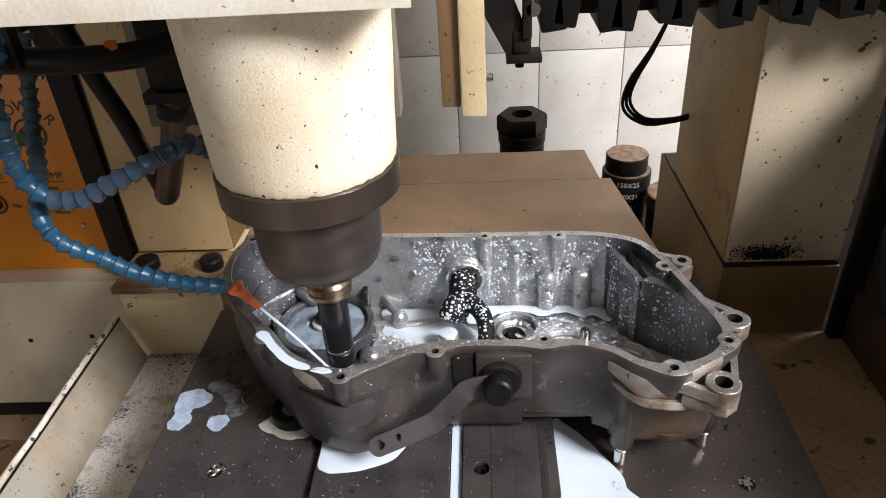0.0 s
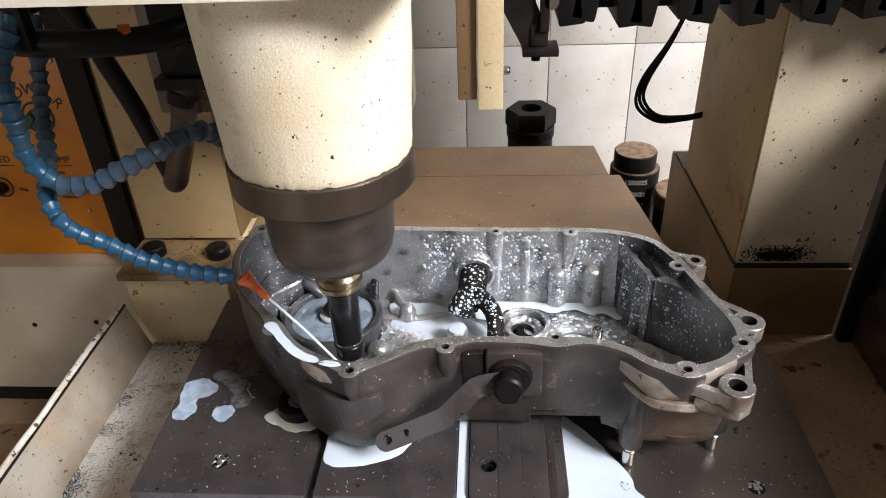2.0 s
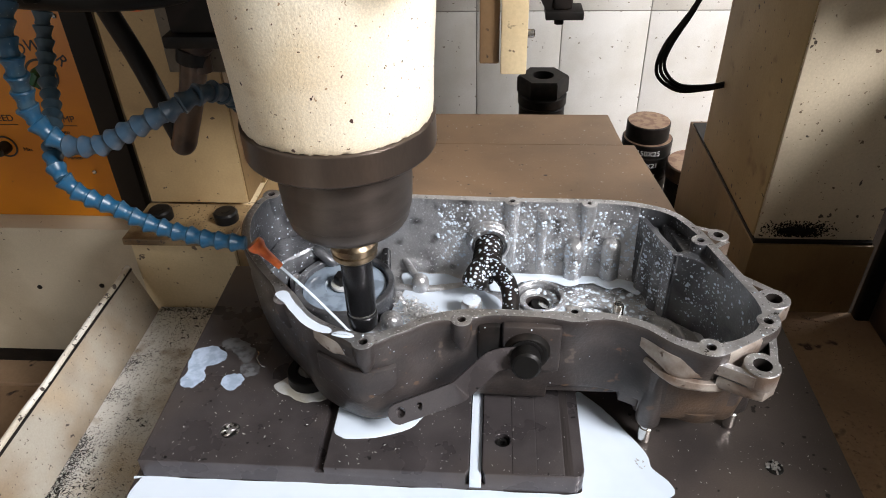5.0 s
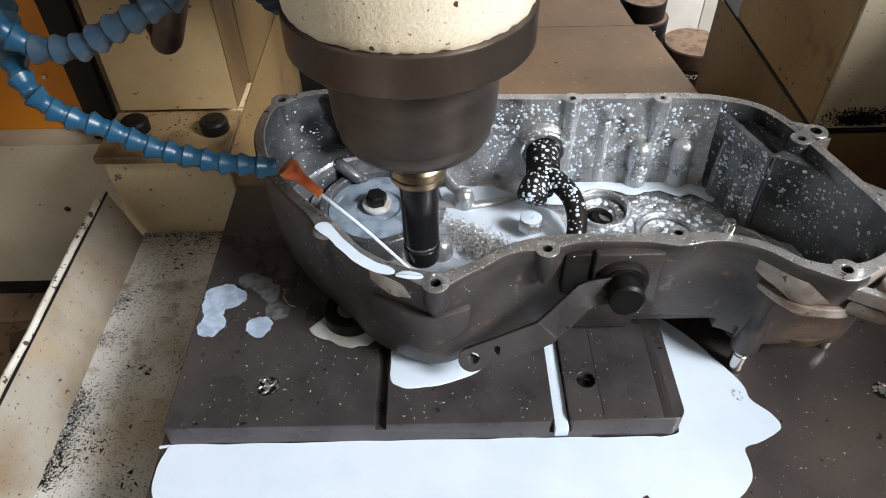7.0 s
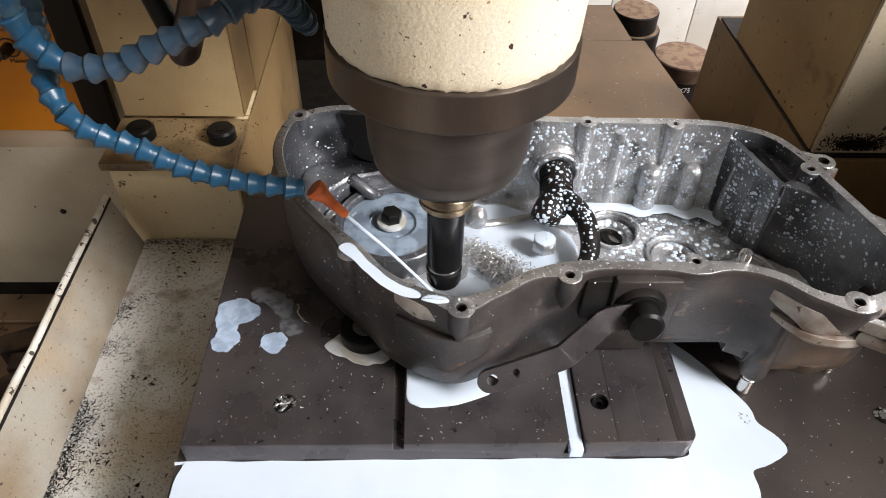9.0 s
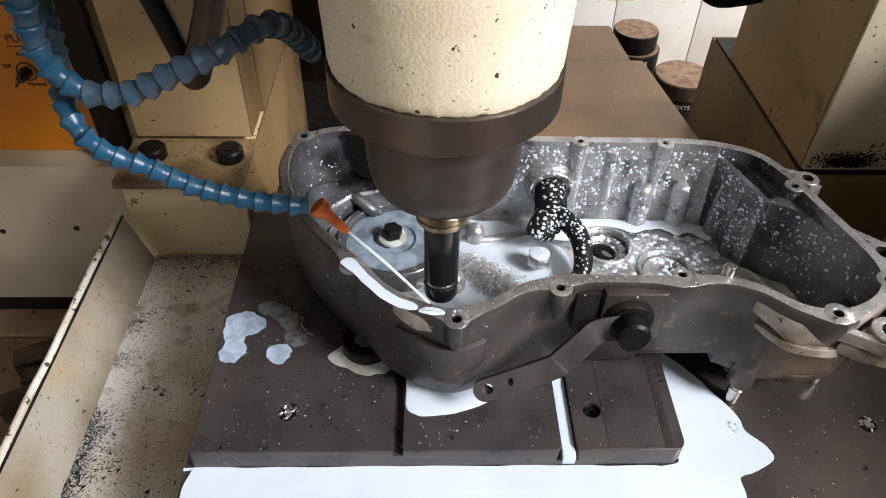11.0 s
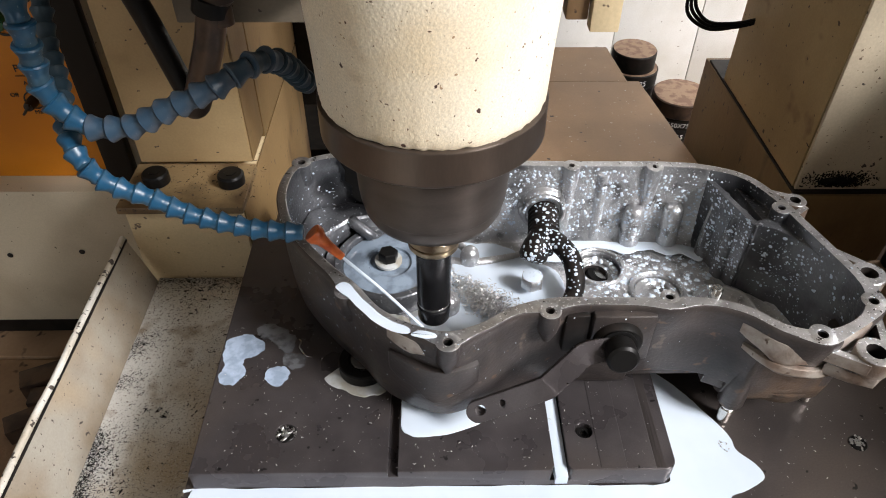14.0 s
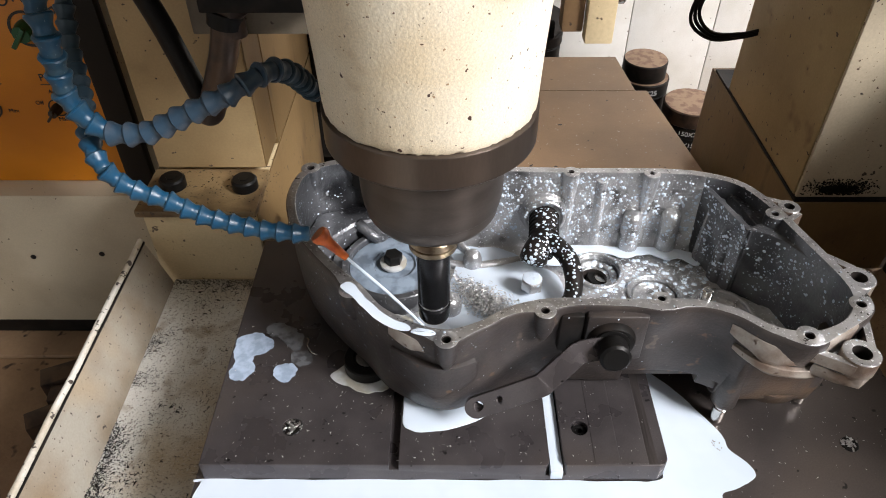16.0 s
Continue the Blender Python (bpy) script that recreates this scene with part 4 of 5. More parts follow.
put("coolant_jet", tube((mouth, mouth.lerp(aim, .5) + Vector((0, 0, .0018)), aim), .0011, 8), COOLANT, jet, "thin white jet of coolant")

# ---- left side: tray, column, control cabinet ----
tray = thing("chip_tray", (-.34, .1, -.11), "dirty cream sheet-metal chip tray scattered with fine chips", "chip tray")
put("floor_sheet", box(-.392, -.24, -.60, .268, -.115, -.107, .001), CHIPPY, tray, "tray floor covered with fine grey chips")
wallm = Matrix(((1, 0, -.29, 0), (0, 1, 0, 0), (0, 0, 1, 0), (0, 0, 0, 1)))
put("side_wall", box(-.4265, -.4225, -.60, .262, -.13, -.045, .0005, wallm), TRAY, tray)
put("edge_seam", box(-.4098, -.4078, -.60, .262, -.0485, -.0462, 0), CAST_BLACK, tray)
put("rolled_edge", tube([(-.4115 + .0005 * math.sin(k * 1.7), -.60 + .0359 * k, -.0448 + .0004 * math.sin(k * 2.9)) for k in range(25)], .0030, 10, 3), CHIPPED, tray, "chipped white rolled edge")
ledge = thing("column_foot", (-.34, .3, -.05), "cream-painted cast foot of the machine column", "column foot")
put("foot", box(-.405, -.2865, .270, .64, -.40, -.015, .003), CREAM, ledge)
put("side_sheet", box(-.2864, -.2850, .274, .636, -.39, -.0155, .0003), COLUMN_SIDE, ledge, "oil-stained tan side sheet with shade in its colour")
put("cap_plate", box(-.408, -.2830, .262, .338, -.0145, -.006, .002), CAP_GRIME, ledge)
for x, y in ((-.301, .302), (-.378, .304)):
    b = thing("foot_bolt", (x, y, -.006), "black socket-head bolt in the column foot", "bolt", "foot bolts")
    put("head", lathe([(.0125, 0), (.0135, .001), (.0135, .0105), (.0115, .0128)], at(x, y, -.0055), 30), BLACK_OXIDE, b)
    put("socket", lathe([(.006, 0), (.006, .0006)], at(x, y, .0075), 6), RUBBER, b)
left = thing("machine_column", (-.34, .5, 0), "cream-painted steel machine column, oil stained", "machine column", "machine columns")
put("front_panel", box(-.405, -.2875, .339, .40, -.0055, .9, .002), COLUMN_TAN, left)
put("side_panel", box(-.400, -.2853, .401, .64, -.014, .9, .002), COLUMN_SIDE, left, "oil-stained tan side panel with shade in its colour")
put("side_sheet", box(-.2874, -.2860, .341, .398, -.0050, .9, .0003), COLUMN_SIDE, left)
# panel added to fill the shaded gap between column and spindle with black
put("rear_panel", box(-.40, -.185, .642, .656, -.115, .9, .002), CAST_BLACK, left, "black panel standing in for the dark gap behind the column")
strip = thing("rubber_strip", (-.45, .39, 0), "black rubber edge strip beside the control cabinet", "edge strip")
put("strip", box(-.464, -.433, .372, .386, -.064, .9, .004), RUBBER, strip)
for name, pts, r, mat, label in (("cable_conduit", ((-.350, .20, .44), (-.330, .212, .30), (-.3101, .222, .2162), (-.3029, .222, .1904), (-.2967, .222, .1652), (-.2904, .222, .1407), (-.2875, .221, .1310)), .0088, RUBBER, "black flexible cable conduit"),
                                 ("coolant_pipe", ((-.244, .205, .262), (-.2515, .206, .2235), (-.2585, .207, .1965), (-.268, .209, .1727), (-.278, .213, .1500), (-.284, .217, .1370), (-.2880, .221, .1325)), .0112, BROWN_PIPE, "brown oily coolant pipe")):
    pipe = thing(name, pts[-1], label, "pipe")
    put("pipe", tube(pts, r, 16), mat, pipe)
    put("clip", lathe([(r * 1.25, -.006), (r * 1.25, .006)], along(Vector(pts[1]), Vector(pts[2])), 18), RUBBER, pipe)
cab = thing("control_cabinet", (-.62, .5, -.1), "control cabinet with an orange panel above a grey-beige box", "control cabinet")
put("panel", box(-.95, -.478, .40, .412, -.067, .207, .0015), ORANGE, cab, "orange control panel with knobs")
put("top_band", box(-.95, -.478, .402, .412, .2075, .26, .0015), GREY_BEIGE, cab)
put("housing", box(-.95, -.478, .4125, .75, -.067, .26, .002), GREY_BEIGE, cab)
put("lower_box", box(-.95, -.450, .37, .75, -.285, -.0675, .003), GREY_BEIGE, cab)
put("toe_board", box(-.95, -.47, .39, .75, -.33, -.2855, .002), CAST_BLACK, cab)
for x, z in ((-.53, -.16), (-.62, -.165), (-.55, -.26)):
    put("box_screw", lathe([(.0035, 0), (.0035, .001), (.002, .0018)], at(x, .3695, z) @ Matrix.Rotation(radians(90), 4, "X"), 12), CAST_BLACK, cab)
plinth = thing("wooden_plinth", (-.7, .5, -.5), "dirty brown board plinth under the cabinet", "plinth")
put("board", box(-1.2, -.432, .3450, .78, -.52, -.3305, .004), CONCRETE, plinth)
put("step", box(-1.2, -.440, .12, .3440, -.52, -.3350, .004), CONCRETE, plinth)
put("leg", box(-1.1, -.5, .2, .7, -.945, -.5205, .004), CAST_BLACK, plinth)
for k, (x, y, z, turn, size) in enumerate(((-.590, .302, -.3349, 24, (.085, .030, .030)), (-.575, .268, -.3349, 8, (.070, .026, .026)), (-.590, .238, -.3349, 30, (.075, .028, .024)))):
    log = thing("wooden_offcut", (x, y, z), "dark brown wooden offcut lying on the plinth step", "offcut", "wooden offcuts")
    a, b, c = size
    put("block", box(-a / 2, a / 2, -b / 2, b / 2, 0, c, .002, at(x, y, z) @ Matrix.Rotation(radians(turn), 4, "Z")), BROWN_PIPE, log)
put("hood", box(-.95, -.45, .34, .75, .2605, .30, .003), CAST_BLACK, cab)


def letters(text, size, m, parent, mat, name="lettering"):
    cu = bpy.data.curves.new(name, "FONT")
    cu.body, cu.size, cu.align_x, cu.align_y, cu.extrude = text, size, "CENTER", "CENTER", .0002
    o = bpy.data.objects.new("working", cu)
    scene.collection.objects.link(o)
    bpy.context.view_layer.update()
    me = bpy.data.meshes.new_from_object(o.evaluated_get(bpy.context.evaluated_depsgraph_get()))
    bpy.data.objects.remove(o)
    me.transform(m)
    me.materials.clear()
    me.materials.append(mat)
    ob = new(name, me)
    return under(ob, parent)


def on_panel(x, z):
    return at(x, .3993, z) @ Matrix.Rotation(radians(90), 4, "X")


def knob(x, z, r, mat):
    put("dial_ring", ring(r * 1.55, r * 1.8, 0, .0006, on_panel(x, z), 36), INK, cab)
    k = put("knob", lathe([(r, 0), (r, .006), (r * .85, .014), (r * .8, .016)], on_panel(x, z), 28), mat, cab)
    under(part("pointer", box(-r * .22, r * .22, -r * 1.5, r * .9, .016, .021, .001, on_panel(x, z) @ Matrix.Rotation(-.7, 4, "Z")), mat), k)


knob(-.525, .128, .011, GREEN)
knob(-.527, .035, .006, INK)
knob(-.606, .035, .008, INK)
for k, ch in enumerate("POWER"):
    a = radians(146 - 29 * k)
    letters(ch, .019, on_panel(-.525 + .034 * math.cos(a), .128 + .034 * math.sin(a)) @ Matrix.Rotation(a - math.pi / 2, 4, "Z"), cab, INK)
letters("PUMP", .012, on_panel(-.520, .072), cab, INK)
put("underline", box(-.536, -.504, -.0006, .0002, 0, .0006, 0, on_panel(0, .064)), INK, cab)
letters("SPEED", .012, on_panel(-.598, .073), cab, INK)
put("underline", box(-.617, -.579, -.0006, .0002, 0, .0006, 0, on_panel(0, .065)), INK, cab)
letters("Off", .007, on_panel(-.546, .041), cab, INK)
letters("Auto", .007, on_panel(-.524, .055), cab, INK)
letters("Manual", .007, on_panel(-.522, .020), cab, INK)
letters("Max", .007, on_panel(-.579, .031), cab, INK)
for x, z in ((-.486, .196), (-.486, -.058), (-.503, .000), (-.9, -.058)):
    put("panel_screw", lathe([(.003, 0), (.003, .001), (.002, .002)], on_panel(x, z), 14), STEEL_BRIGHT, cab)

# ---- right side: column, wiring ----
right = thing("machine_column", (.37, .45, 0), "cream-painted steel machine column, oil stained", "machine column", "machine columns")
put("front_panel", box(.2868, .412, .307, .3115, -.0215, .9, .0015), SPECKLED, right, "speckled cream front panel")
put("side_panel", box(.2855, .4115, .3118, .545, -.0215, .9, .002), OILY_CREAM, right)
smear_bm, rs = bmesh.new(), random.Random(5)
for _ in range(1100):
    u, v, s = rs.gauss(0, 1), rs.gauss(0, 1), rs.uniform(.0003, .0010)
    if abs(u) < 2.4 and -1.4 < v < 2.2:
        lathe([(s, 0), (s * .8, .0003)], at(.331 + .017 * u, .3068, -.010 + .0060 * v) @ Matrix.Rotation(radians(90), 4, "X") @ Matrix.Rotation(rs.uniform(0, 3), 4, "Z") @ Matrix.Diagonal((1.5, 1, 1, 1)), 7, smear_bm)
for u, v, s in ((0, 0, .0052), (-.009, .001, .0042), (.010, -.001, .0040), (.016, .002, .0028), (-.016, -.001, .0026)):
    lathe([(s, 0), (s * .7, .0009)], at(.329 + u, .3068, -.011 + v) @ Matrix.Rotation(radians(90), 4, "X") @ Matrix.Diagonal((1.9, 1, 1, 1)), 18, smear_bm)
put("grease_smear", smear_bm, RUBBER, right, "black grease smear")
foot = thing("column_foot", (.37, .45, -.2), "cream-painted cast foot of the machine column", "column foot")
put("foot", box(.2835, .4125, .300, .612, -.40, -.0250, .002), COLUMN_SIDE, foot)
put("seam_strip", box(.2848, .41, .303, .60, -.0249, -.0217), CAST_BLACK, foot)
rtray = thing("chip_tray", (.35, .1, -.11), "dirty brown chip tray scattered with metal chips", "chip tray")
put("floor_sheet", box(.24, .4375, -.60, .299, -.125, -.117, .001), CONCRETE, rtray)
put("side_wall", box(.428, .4365, -.60, .299, -.1165, -.05, .001), BROWN_CAST, rtray)
# mostly unseen; its height is set to shade the right column and tray
guard = thing("machine_guard", (.45, 0, 0), "dark sheet-metal guard at the machine's side", "machine guard")
put("panel", box(.438, .446, -.26, .292, -.30, .245, .002), BROWN_CAST, guard)
put("edge_seal", box(.4135, .437, .285, .299, -.30, .45, .003), RUBBER, guard)
# black sheet added to hide the lit wall beyond the column
put("back_panel", box(.4135, .75, .545, .56, -.40, .9, .002), CAST_BLACK, guard)
cover = thing("way_cover", (0, .5, -.13), "oil-browned telescopic steel way cover", "way cover")
trap = lambda x0, y0, x1, y1: [Vector((-.175, y0)), Vector((x0, y0)), Vector((x1, y1)), Vector((-.165, y1))]
put("cover_plate", stacked([(trap(.285, .322, .232, .72), -.20), (trap(.285, .322, .232, .72), -.120)]), BROWN_COVER, cover, "", False)
put("cover_plate", stacked([(trap(.214, .7225, .203, .84), -.21), (trap(.214, .7225, .203, .84), -.1208)]), BROWN_COVER, cover, "", False)
bed = thing("machine_bed", (0, .5, -.6), "dark cast machine bed below the covers", "machine bed")
put("bed", box(-.40, .50, .33, .86, -.945, -.4005, .005), CAST_BLACK, bed)
put("front_bed", box(-.43, .47, -.55, .299, -.945, -.16, .005), CAST_BLACK, bed)

# bellows and wiring under the bridge
bellows = thing("bridge_bellows", (.25, .3, .36), "black folded rubber bellows under the machine bridge", "bellows")
for k in range(17):
    x, low = .062 + .0245 * k, .2640 + .0035 * math.sin(k * 1.9) + .003 * (k % 2)
    put("fold", box(x, x + .0225, .238, .33, low, .45, .003, at(x, .28, .33) @ Matrix.Rotation(radians(9 if k % 2 else -7), 4, "Y") @ at(-x, -.28, -.33)), RUBBER, bellows)
put("backing", box(.068, .50, .262, .335, .274, .45, .002), RUBBER, bellows)
bridge = thing("machine_bridge", (0, .4, .6), "cream machine bridge beam across the columns", "bridge")
put("beam", box(-.42, .60, .3395, .52, .42, .8, .003, at(0, .0, 0)), CREAM, bridge)
brk = thing("switch_bracket", (.05, .25, .26), "black steel bracket with a limit switch", "bracket")
put("web", stacked([([Vector(p) for p in ((.014, .36), (.016, .292), (.044, .240), (.058, .240), (.060, .262), (.044, .300), (.040, .36))], 0), ([Vector(p) for p in ((.014, .36), (.016, .292), (.044, .240), (.058, .240), (.060, .262), (.044, .300), (.040, .36))], .010)]), CAST_BLACK, brk)
brk.children[-1].data.transform(at(0, .252, 0) @ Matrix.Rotation(radians(90), 4, "X"))
put("arm", box(.054, .062, .236, .246, .262, .36, .001), CAST_BLACK, brk)
put("foot", box(.040, .071, .236, .262, .2405, .2475, .001), CAST_BLACK, brk)
put("switch", box(.046, .062, .240, .258, .248, .268, .003), CAST_BLACK, brk)
put("roller", lathe([(.006, -.004), (.006, .004)], at(.063, .24, .286) @ Matrix.Rotation(radians(90), 4, "X"), 20), STEEL_BRIGHT, brk)
put("screw", lathe([(.004, -.006), (.004, 0)], at(.052, .248, .2404), 12), BLACK_OXIDE, brk)
for k in range(3):
    w = thing("cable", (.2, .4, .2), "black cable hanging in a loop beside the column", "cable", "cables")
    o = .004 * k
    put("wire", tube(((.262, .50, .30), (.250, .50, .225), (.232 - .4 * o, .50, .172), (.210 - o, .50, .125), (.207 - o, .50, .098 - o), (.227, .50, .077 - o), (.262, .505, .073 - .6 * o), (.286, .51, .075 - .5 * o)), .0022, 8), RUBBER, w)

# ---- back of the room: stacked turned blanks, hexagon block, tiles ----
def blank(x, y, z, r, h, label, text=None, side=CAST_BLACK, turn=.1):
    b = thing("steel_blank", (x, y, z), label, "steel blank", "stacked steel blanks")
    put("disc", lathe([(r * .97, 0), (r, h * .04), (r, h * .94), (r * .96, h)], at(x, y, z), 48), side, b)
    put("top_face", lathe([(r * .955, 0), (r * .955, .0006)], at(x, y, z + h), 48), RUST_TOP, b)
    if text:
        me = letters(text, h * .55, Matrix(), b, CHALK)
        bm2 = me.data
        for v in bm2.vertices:
            a = v.co.x / (r + .001)
            v.co = Vector((x + (r + .0012 + v.co.z) * math.sin(a - turn), y - (r + .0012 + v.co.z) * math.cos(a - turn), z + h * .45 + v.co.y))
        me.matrix_world = Matrix()
    return b


for z, h, t, r in ((-.945, .5065, None, .056), (-.438, .026, "2X40", .056), (-.4115, .027, "150X11", .056), (-.384, .029, "150X21", .057), (-.3545, .031, "150X25", .057)):
    blank(.356, 1.165, z, r, h, "black oily turned steel blank with chalk writing" if t else "tall black steel blank at the bottom of a stack", t)
blank(.354, 1.165, -.323, .049, .040, "rusty-topped sawn steel blank on the stack")
for z, h, t, r in ((-.945, .511, None, .058), (-.4335, .027, "2X15", .058), (-.406, .027, "150X75", .058)):
    blank(.450, 1.08, z, r, h, "black oily turned steel blank with chalk writing" if t else "dark turned steel blank with a rusty face", t, CAST_BLACK, .22)
blank(.450, 1.08, -.3785, .062, .034, "reddish-brown sawn steel blank topping the stack", None, BROWN_PIPE)
shelf = thing("workbench", (.0, 1.2, -.5), "dark steel bench behind the machine", "bench")
put("top", box(-.5, .25, 1.03, 1.35, -.50, -.455, .003), CAST_BLACK, shelf)
for x in (-.47, .21):
    put("leg", box(x, x + .04, 1.15, 1.19, -.945, -.5005, .002), CAST_BLACK, shelf)
hexb = thing("hexagon_block", (.105, 1.17, -.28), "black steel hexagon nut block with a bored centre", "steel block")
put("base_disc", lathe([(.05, -.4545), (.052, -.452), (.052, -.247), (.049, -.2445)], at(.107, 1.17, 0), 40), CAST_BLACK, hexb)
put("collar", lathe([(.050, -.2440), (.055, -.240), (.055, -.220), (.050, -.217)], at(.107, 1.17, 0), 40), CAST_BLACK, hexb)
put("hexagon", combined(lathe([(.056, -.2165), (.058, -.214), (.058, -.182), (.054, -.177)], at(.107, 1.17, 0), 6), [("DIFFERENCE", lathe([(.024, -.3), (.024, 0)], at(.107, 1.17, 0), 30))]), CAST_BLACK, hexb)

wall = bpy.data.objects["wall_north"]
tile_bm = box(-.1108, .1108, -.005, .0, -.2985, .2985, .0015)
tile_me = part("tile", tile_bm, TILE).data
bpy.data.objects.remove(bpy.data.objects["tile"])
for i in range(-6, 8):
    for j in range(-1, 4):
        o = new("tile", tile_me)
        o.parent = wall
        o.location = (.172 + .2240 * i - .112, 1.512, -.138 - .3 + .6 * j)


# ---- fine loose matter: drops, swarf, chips ----
from mathutils.bvhtree import BVHTree


def surface_of(obs):
    vs, fs = [], []
    for o in obs:
        n = len(vs)
        vs += [o.matrix_world @ v.co for v in o.data.vertices]
        fs += [[n + i for i in p.vertices] for p in o.data.polygons]
    return BVHTree.FromPolygons(vs, fs)


bpy.context.view_layer.update()
inside = surface_of([o for o in casing.children_recursive if o.type == "MESH"])
drops = []
rnd = random.Random(7)


def dome(out, p, nrm, r, flat=.26, seg=7):
    m = Matrix.Translation(p) @ nrm.to_track_quat("Z", "Y").to_matrix().to_4x4() @ Matrix.Rotation(rnd.uniform(0, 6), 4, "Z") @ Matrix.Diagonal((r * rnd.uniform(.75, 1.3), r, r * flat, 1))
    n = len(out[0])
    for ring_r, h in ((1, -.1), (.78, .62)):
        for k in range(seg):
            a = 2 * math.pi * k / seg
            out[0].append(m @ Vector((ring_r * math.cos(a), ring_r * math.sin(a), h)))
    out[0].append(m @ Vector((0, 0, 1)))
    for k in range(seg):
        q = (k + 1) % seg
        out[1].append((n + k, n + q, n + seg + q, n + seg + k))
        out[1].append((n + seg + k, n + seg + q, n + 2 * seg))


def loose(name, out, mat, label, category):
    me = bpy.data.meshes.new(name)
    me.from_pydata([tuple(v) for v in out[0]], [], out[1])
    me.materials.append(mat)
    me.shade_smooth()
    return tagged(new(name, me), label, category, "", "stuff")


wet = ([], [])


def sprinkle(count, source, way, lo, hi, keep=None):
    for _ in range(count):
        start = Vector(source())
        hit, nrm, idx, dist = inside.ray_cast(start, Vector(way()).normalized())
        if hit is None or (keep and not keep(hit, nrm)):
            continue
        size = lo + (hi - lo) * rnd.random() ** 2.6
        if noise.noise(hit * 45) < -.45:
            continue
        dome(wet, hit, nrm, size)


U = rnd.uniform
sprinkle(1500, lambda: (U(-.05, .14), .12, U(.03, .093)), lambda: (U(-.1, .1), 1, U(-.05, .05)), .0003, .0017)
sprinkle(1300, lambda: (U(.03, .14), U(.05, .165), .09), lambda: (U(-.1, .1), U(-.1, .1), -1), .0005, .0026, lambda h, n: h.z < .06)
sprinkle(520, lambda: (U(.06, .10), U(.08, .13), U(.03, .09)), lambda: (1, U(-.4, .8), U(-.1, .1)), .0003, .0015)
sprinkle(170, lambda: (U(.10, .14), U(.06, .12), U(.03, .09)), lambda: (1, U(-.6, .6), U(-.1, .1)), .0002, .0008)
sprinkle(380, lambda: (U(-.03, .03), U(.085, .175), .12), lambda: (U(-.2, .2), U(-.1, .2), -1), .0006, .0018, lambda h, n: h.z > .028)
sprinkle(420, lambda: (U(-.16, .2), U(-.01, .2), .13), lambda: (0, 0, -1), .0003, .0011, lambda h, n: h.z > .09)
sprinkle(380, lambda: (-.15, .1, .09), lambda: (U(-1, -.2), U(-.4, 1), U(-.7, .0)), .0003, .0011)
sprinkle(110, lambda: (U(-.25, .05), -.12, U(.03, .097)), lambda: (U(-.2, .3), 1, 0), .0002, .0007)
sprinkle(160, lambda: (-.35, U(.0, .2), U(.04, .097)), lambda: (1, U(-.3, .3), 0), .0002, .0009)
loose("coolant_drops", wet, COOLANT, "white coolant drops spattered over the casing", "drops")

swarf = ([], [])


def curl(out, p, size, turns, r):
    n0, m = len(out[0]), 9
    a0, tilt = U(0, 6.3), Euler((U(-1, 1), U(-1, 1), U(0, 6))).to_matrix()
    for k in range(m):
        a = a0 + turns * 6.28 * k / (m - 1)
        c = p + tilt @ Vector((size * math.cos(a), size * math.sin(a), size * 1.2 * k / m))
        for w in (-1, 1):
            out[0].append(c + tilt @ Vector((0, 0, w * r)))
    for k in range(m - 1):
        q = n0 + 2 * k
        out[1].append((q, q + 2, q + 3, q + 1))


for _ in range(1250):
    u, v = rnd.gauss(0, 1), rnd.gauss(0, 1)
    curl(swarf, Vector((-.052 + .0135 * u + .004 * v, .098 - .0125 * u + .0055 * v, FLOOR + .005 + abs(rnd.gauss(0, .0035)))), U(.0008, .0024), U(.4, 1.3), U(.0002, .0004))
for _ in range(60):
    u, v = rnd.gauss(0, 1), rnd.gauss(0, 1)
    curl(swarf, Vector((-.108 + .010 * u, .050 + .008 * v, FLOOR + .006)), U(.0006, .0016), U(.4, 1.2), U(.0002, .0003))
loose("swarf", swarf, SWARF, "tangled bright metal swarf in the coolant", "swarf")


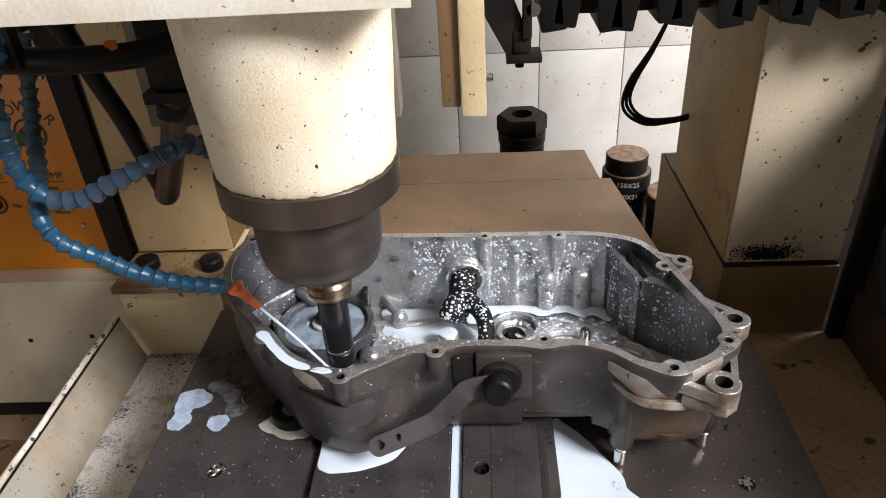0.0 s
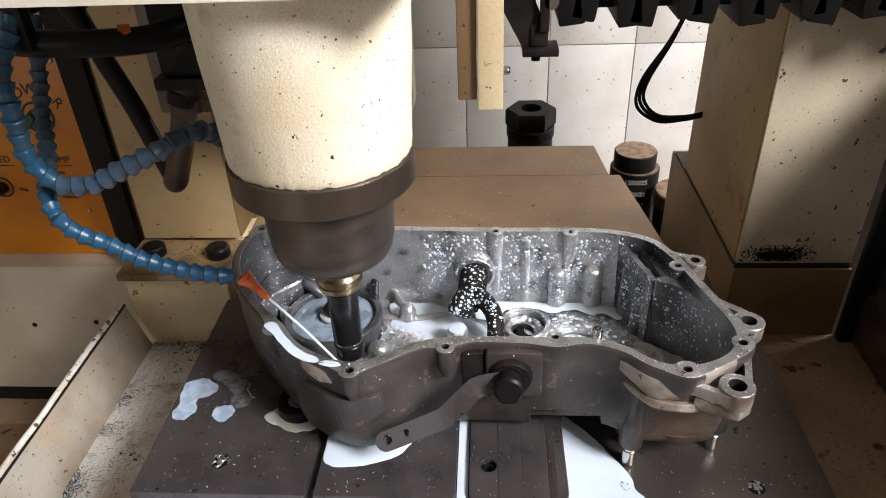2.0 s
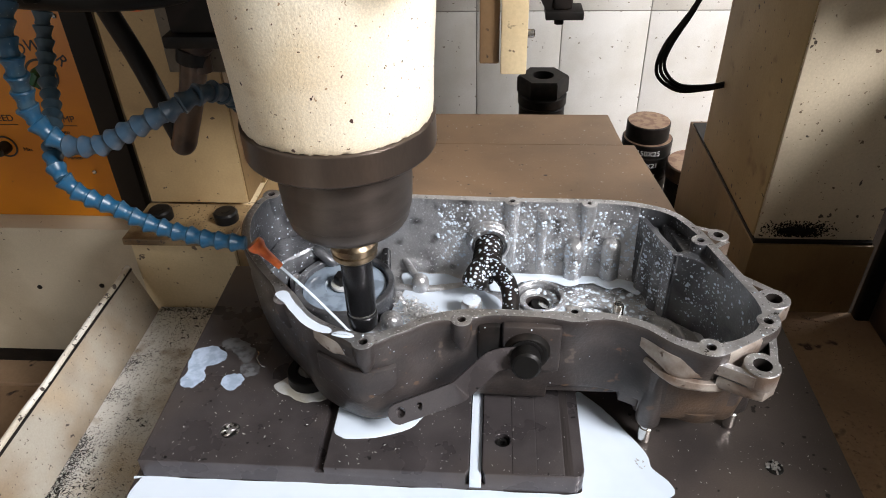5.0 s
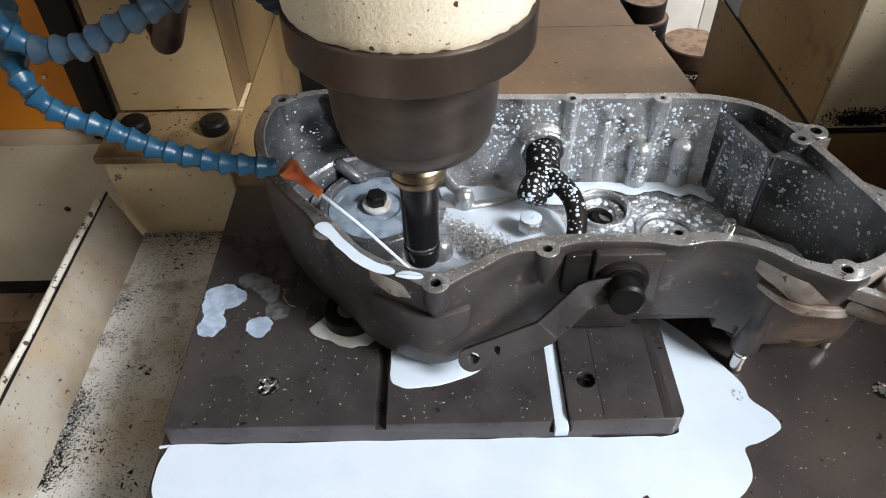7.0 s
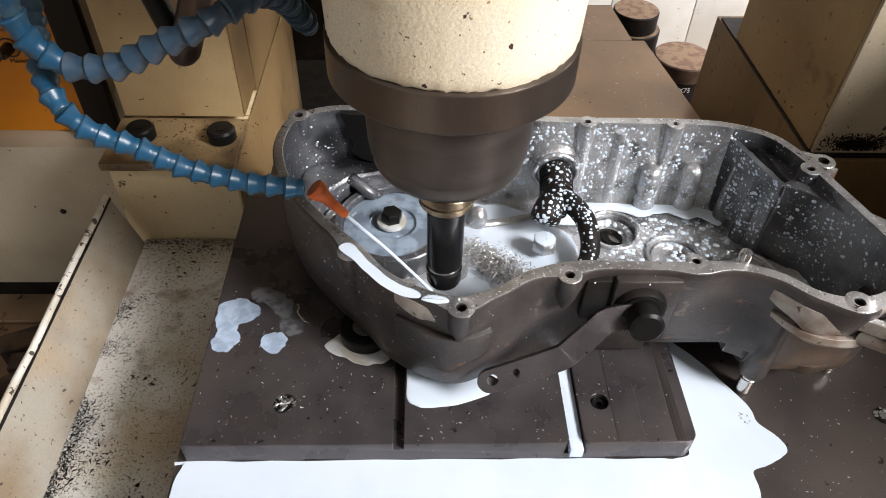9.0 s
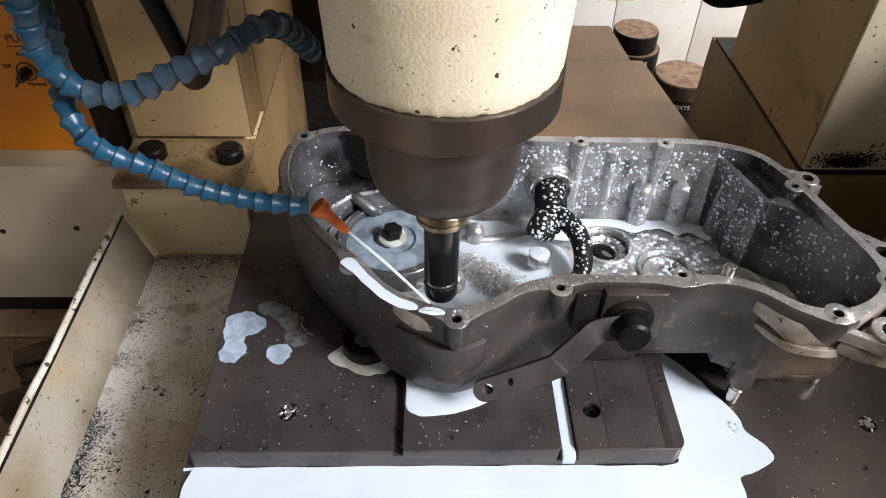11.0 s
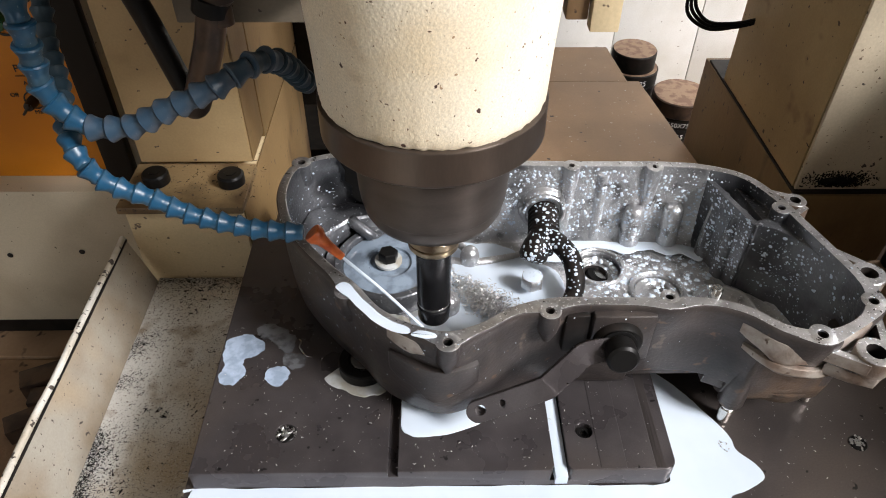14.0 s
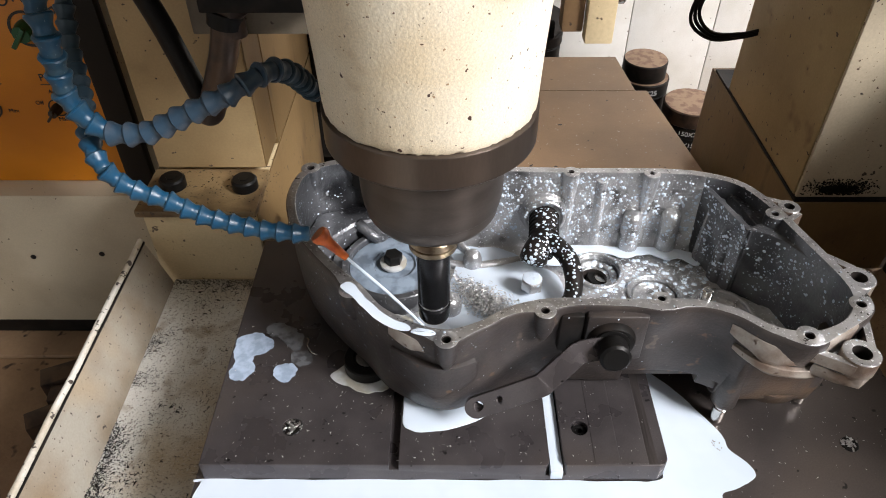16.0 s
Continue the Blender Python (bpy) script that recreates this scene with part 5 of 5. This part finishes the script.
def scatter(name, count, region, z, lo, hi, mat, label, clump=0.0):
    out = ([], [])
    while count > 0:
        x, y = region()
        if clump and noise.noise((x * 22, y * 22, z)) < clump * U(-.2, 1):
            count -= .25
            continue
        n, s, a = len(out[0]), lo + (hi - lo) * rnd.random() ** 2, U(0, 6.3)
        c, d = math.cos(a), math.sin(a)
        for u, v, h in ((-s, -.3 * s, 0), (s, -.25 * s, .1 * s), (.8 * s, .3 * s, .1 * s), (0, 0, .5 * s)):
            out[0].append((x + u * c - v * d, y + u * d + v * c, z + h + .0001))
        out[1].extend(((n, n + 1, n + 3), (n + 1, n + 2, n + 3), (n + 2, n, n + 3), (n, n + 2, n + 1)))
        count -= 1
    return loose(name, out, mat, label, "chips")


scatter("plate_chips", 620, lambda: (U(-.258, .066), U(-.029, .10)), 0.0002, .0003, .0012, CHIP, "tiny bright chips on the fixture plate")
scatter("base_plate_chips", 560, lambda: (U(.08, .268), U(-.16, .22)), -.02, .0003, .0012, CHIP, "tiny bright chips on the base plate")
scatter("tray_grit", 1500, lambda: (U(-.391, -.27), U(-.2, .266)), -.107, .0003, .0016, CAST_BLACK, "fine dark grit on the tray floor")
scatter("corner_grit", 2600, lambda: (-.3915 + abs(rnd.gauss(0, .007)), U(-.2, .266)), -.107, .0004, .0018, CAST_BLACK, "dark grit gathered along the tray wall", .25)
scatter("far_grit", 900, lambda: (U(-.391, -.275), .267 - abs(rnd.gauss(0, .008))), -.107, .0004, .0016, CAST_BLACK, "dark grit gathered at the tray end")
scatter("tray_chips", 4200, lambda: (-.391 + min(.12, rnd.expovariate(50)), U(-.2, .266)), -.107, .0003, .0016, CAST_BLACK, "dark metal chips on the tray floor", .35)
scatter("tray_flakes", 420, lambda: (U(-.390, -.27), U(-.2, .266)), -.107, .0012, .0034, CAST_BLACK, "larger dark flakes lying on the tray floor", .3)
scatter("bright_tray_chips", 4500, lambda: (-.392 + .122 * rnd.random() ** 1.4, U(-.2, .266)), -.107, .0003, .0013, CHIP, "bright metal chips on the tray floor", .3)
scatter("side_tray_chips", 5000, lambda: (U(.265, .436), U(-.2, .295)), -.117, .0005, .0022, RUST_TOP, "rusty metal chips on the tray floor")

scatter("wall_chips", 260, lambda: (U(-.396, -.270), U(.274, .335)), -.0060, .0004, .0016, CAST_BLACK, "dark chips lying on the column foot")
scatter("cover_chips", 200, lambda: (U(-.1, .22), U(.33, .82)), -.1200, .0004, .0013, CHIP, "bright chips on the way cover")
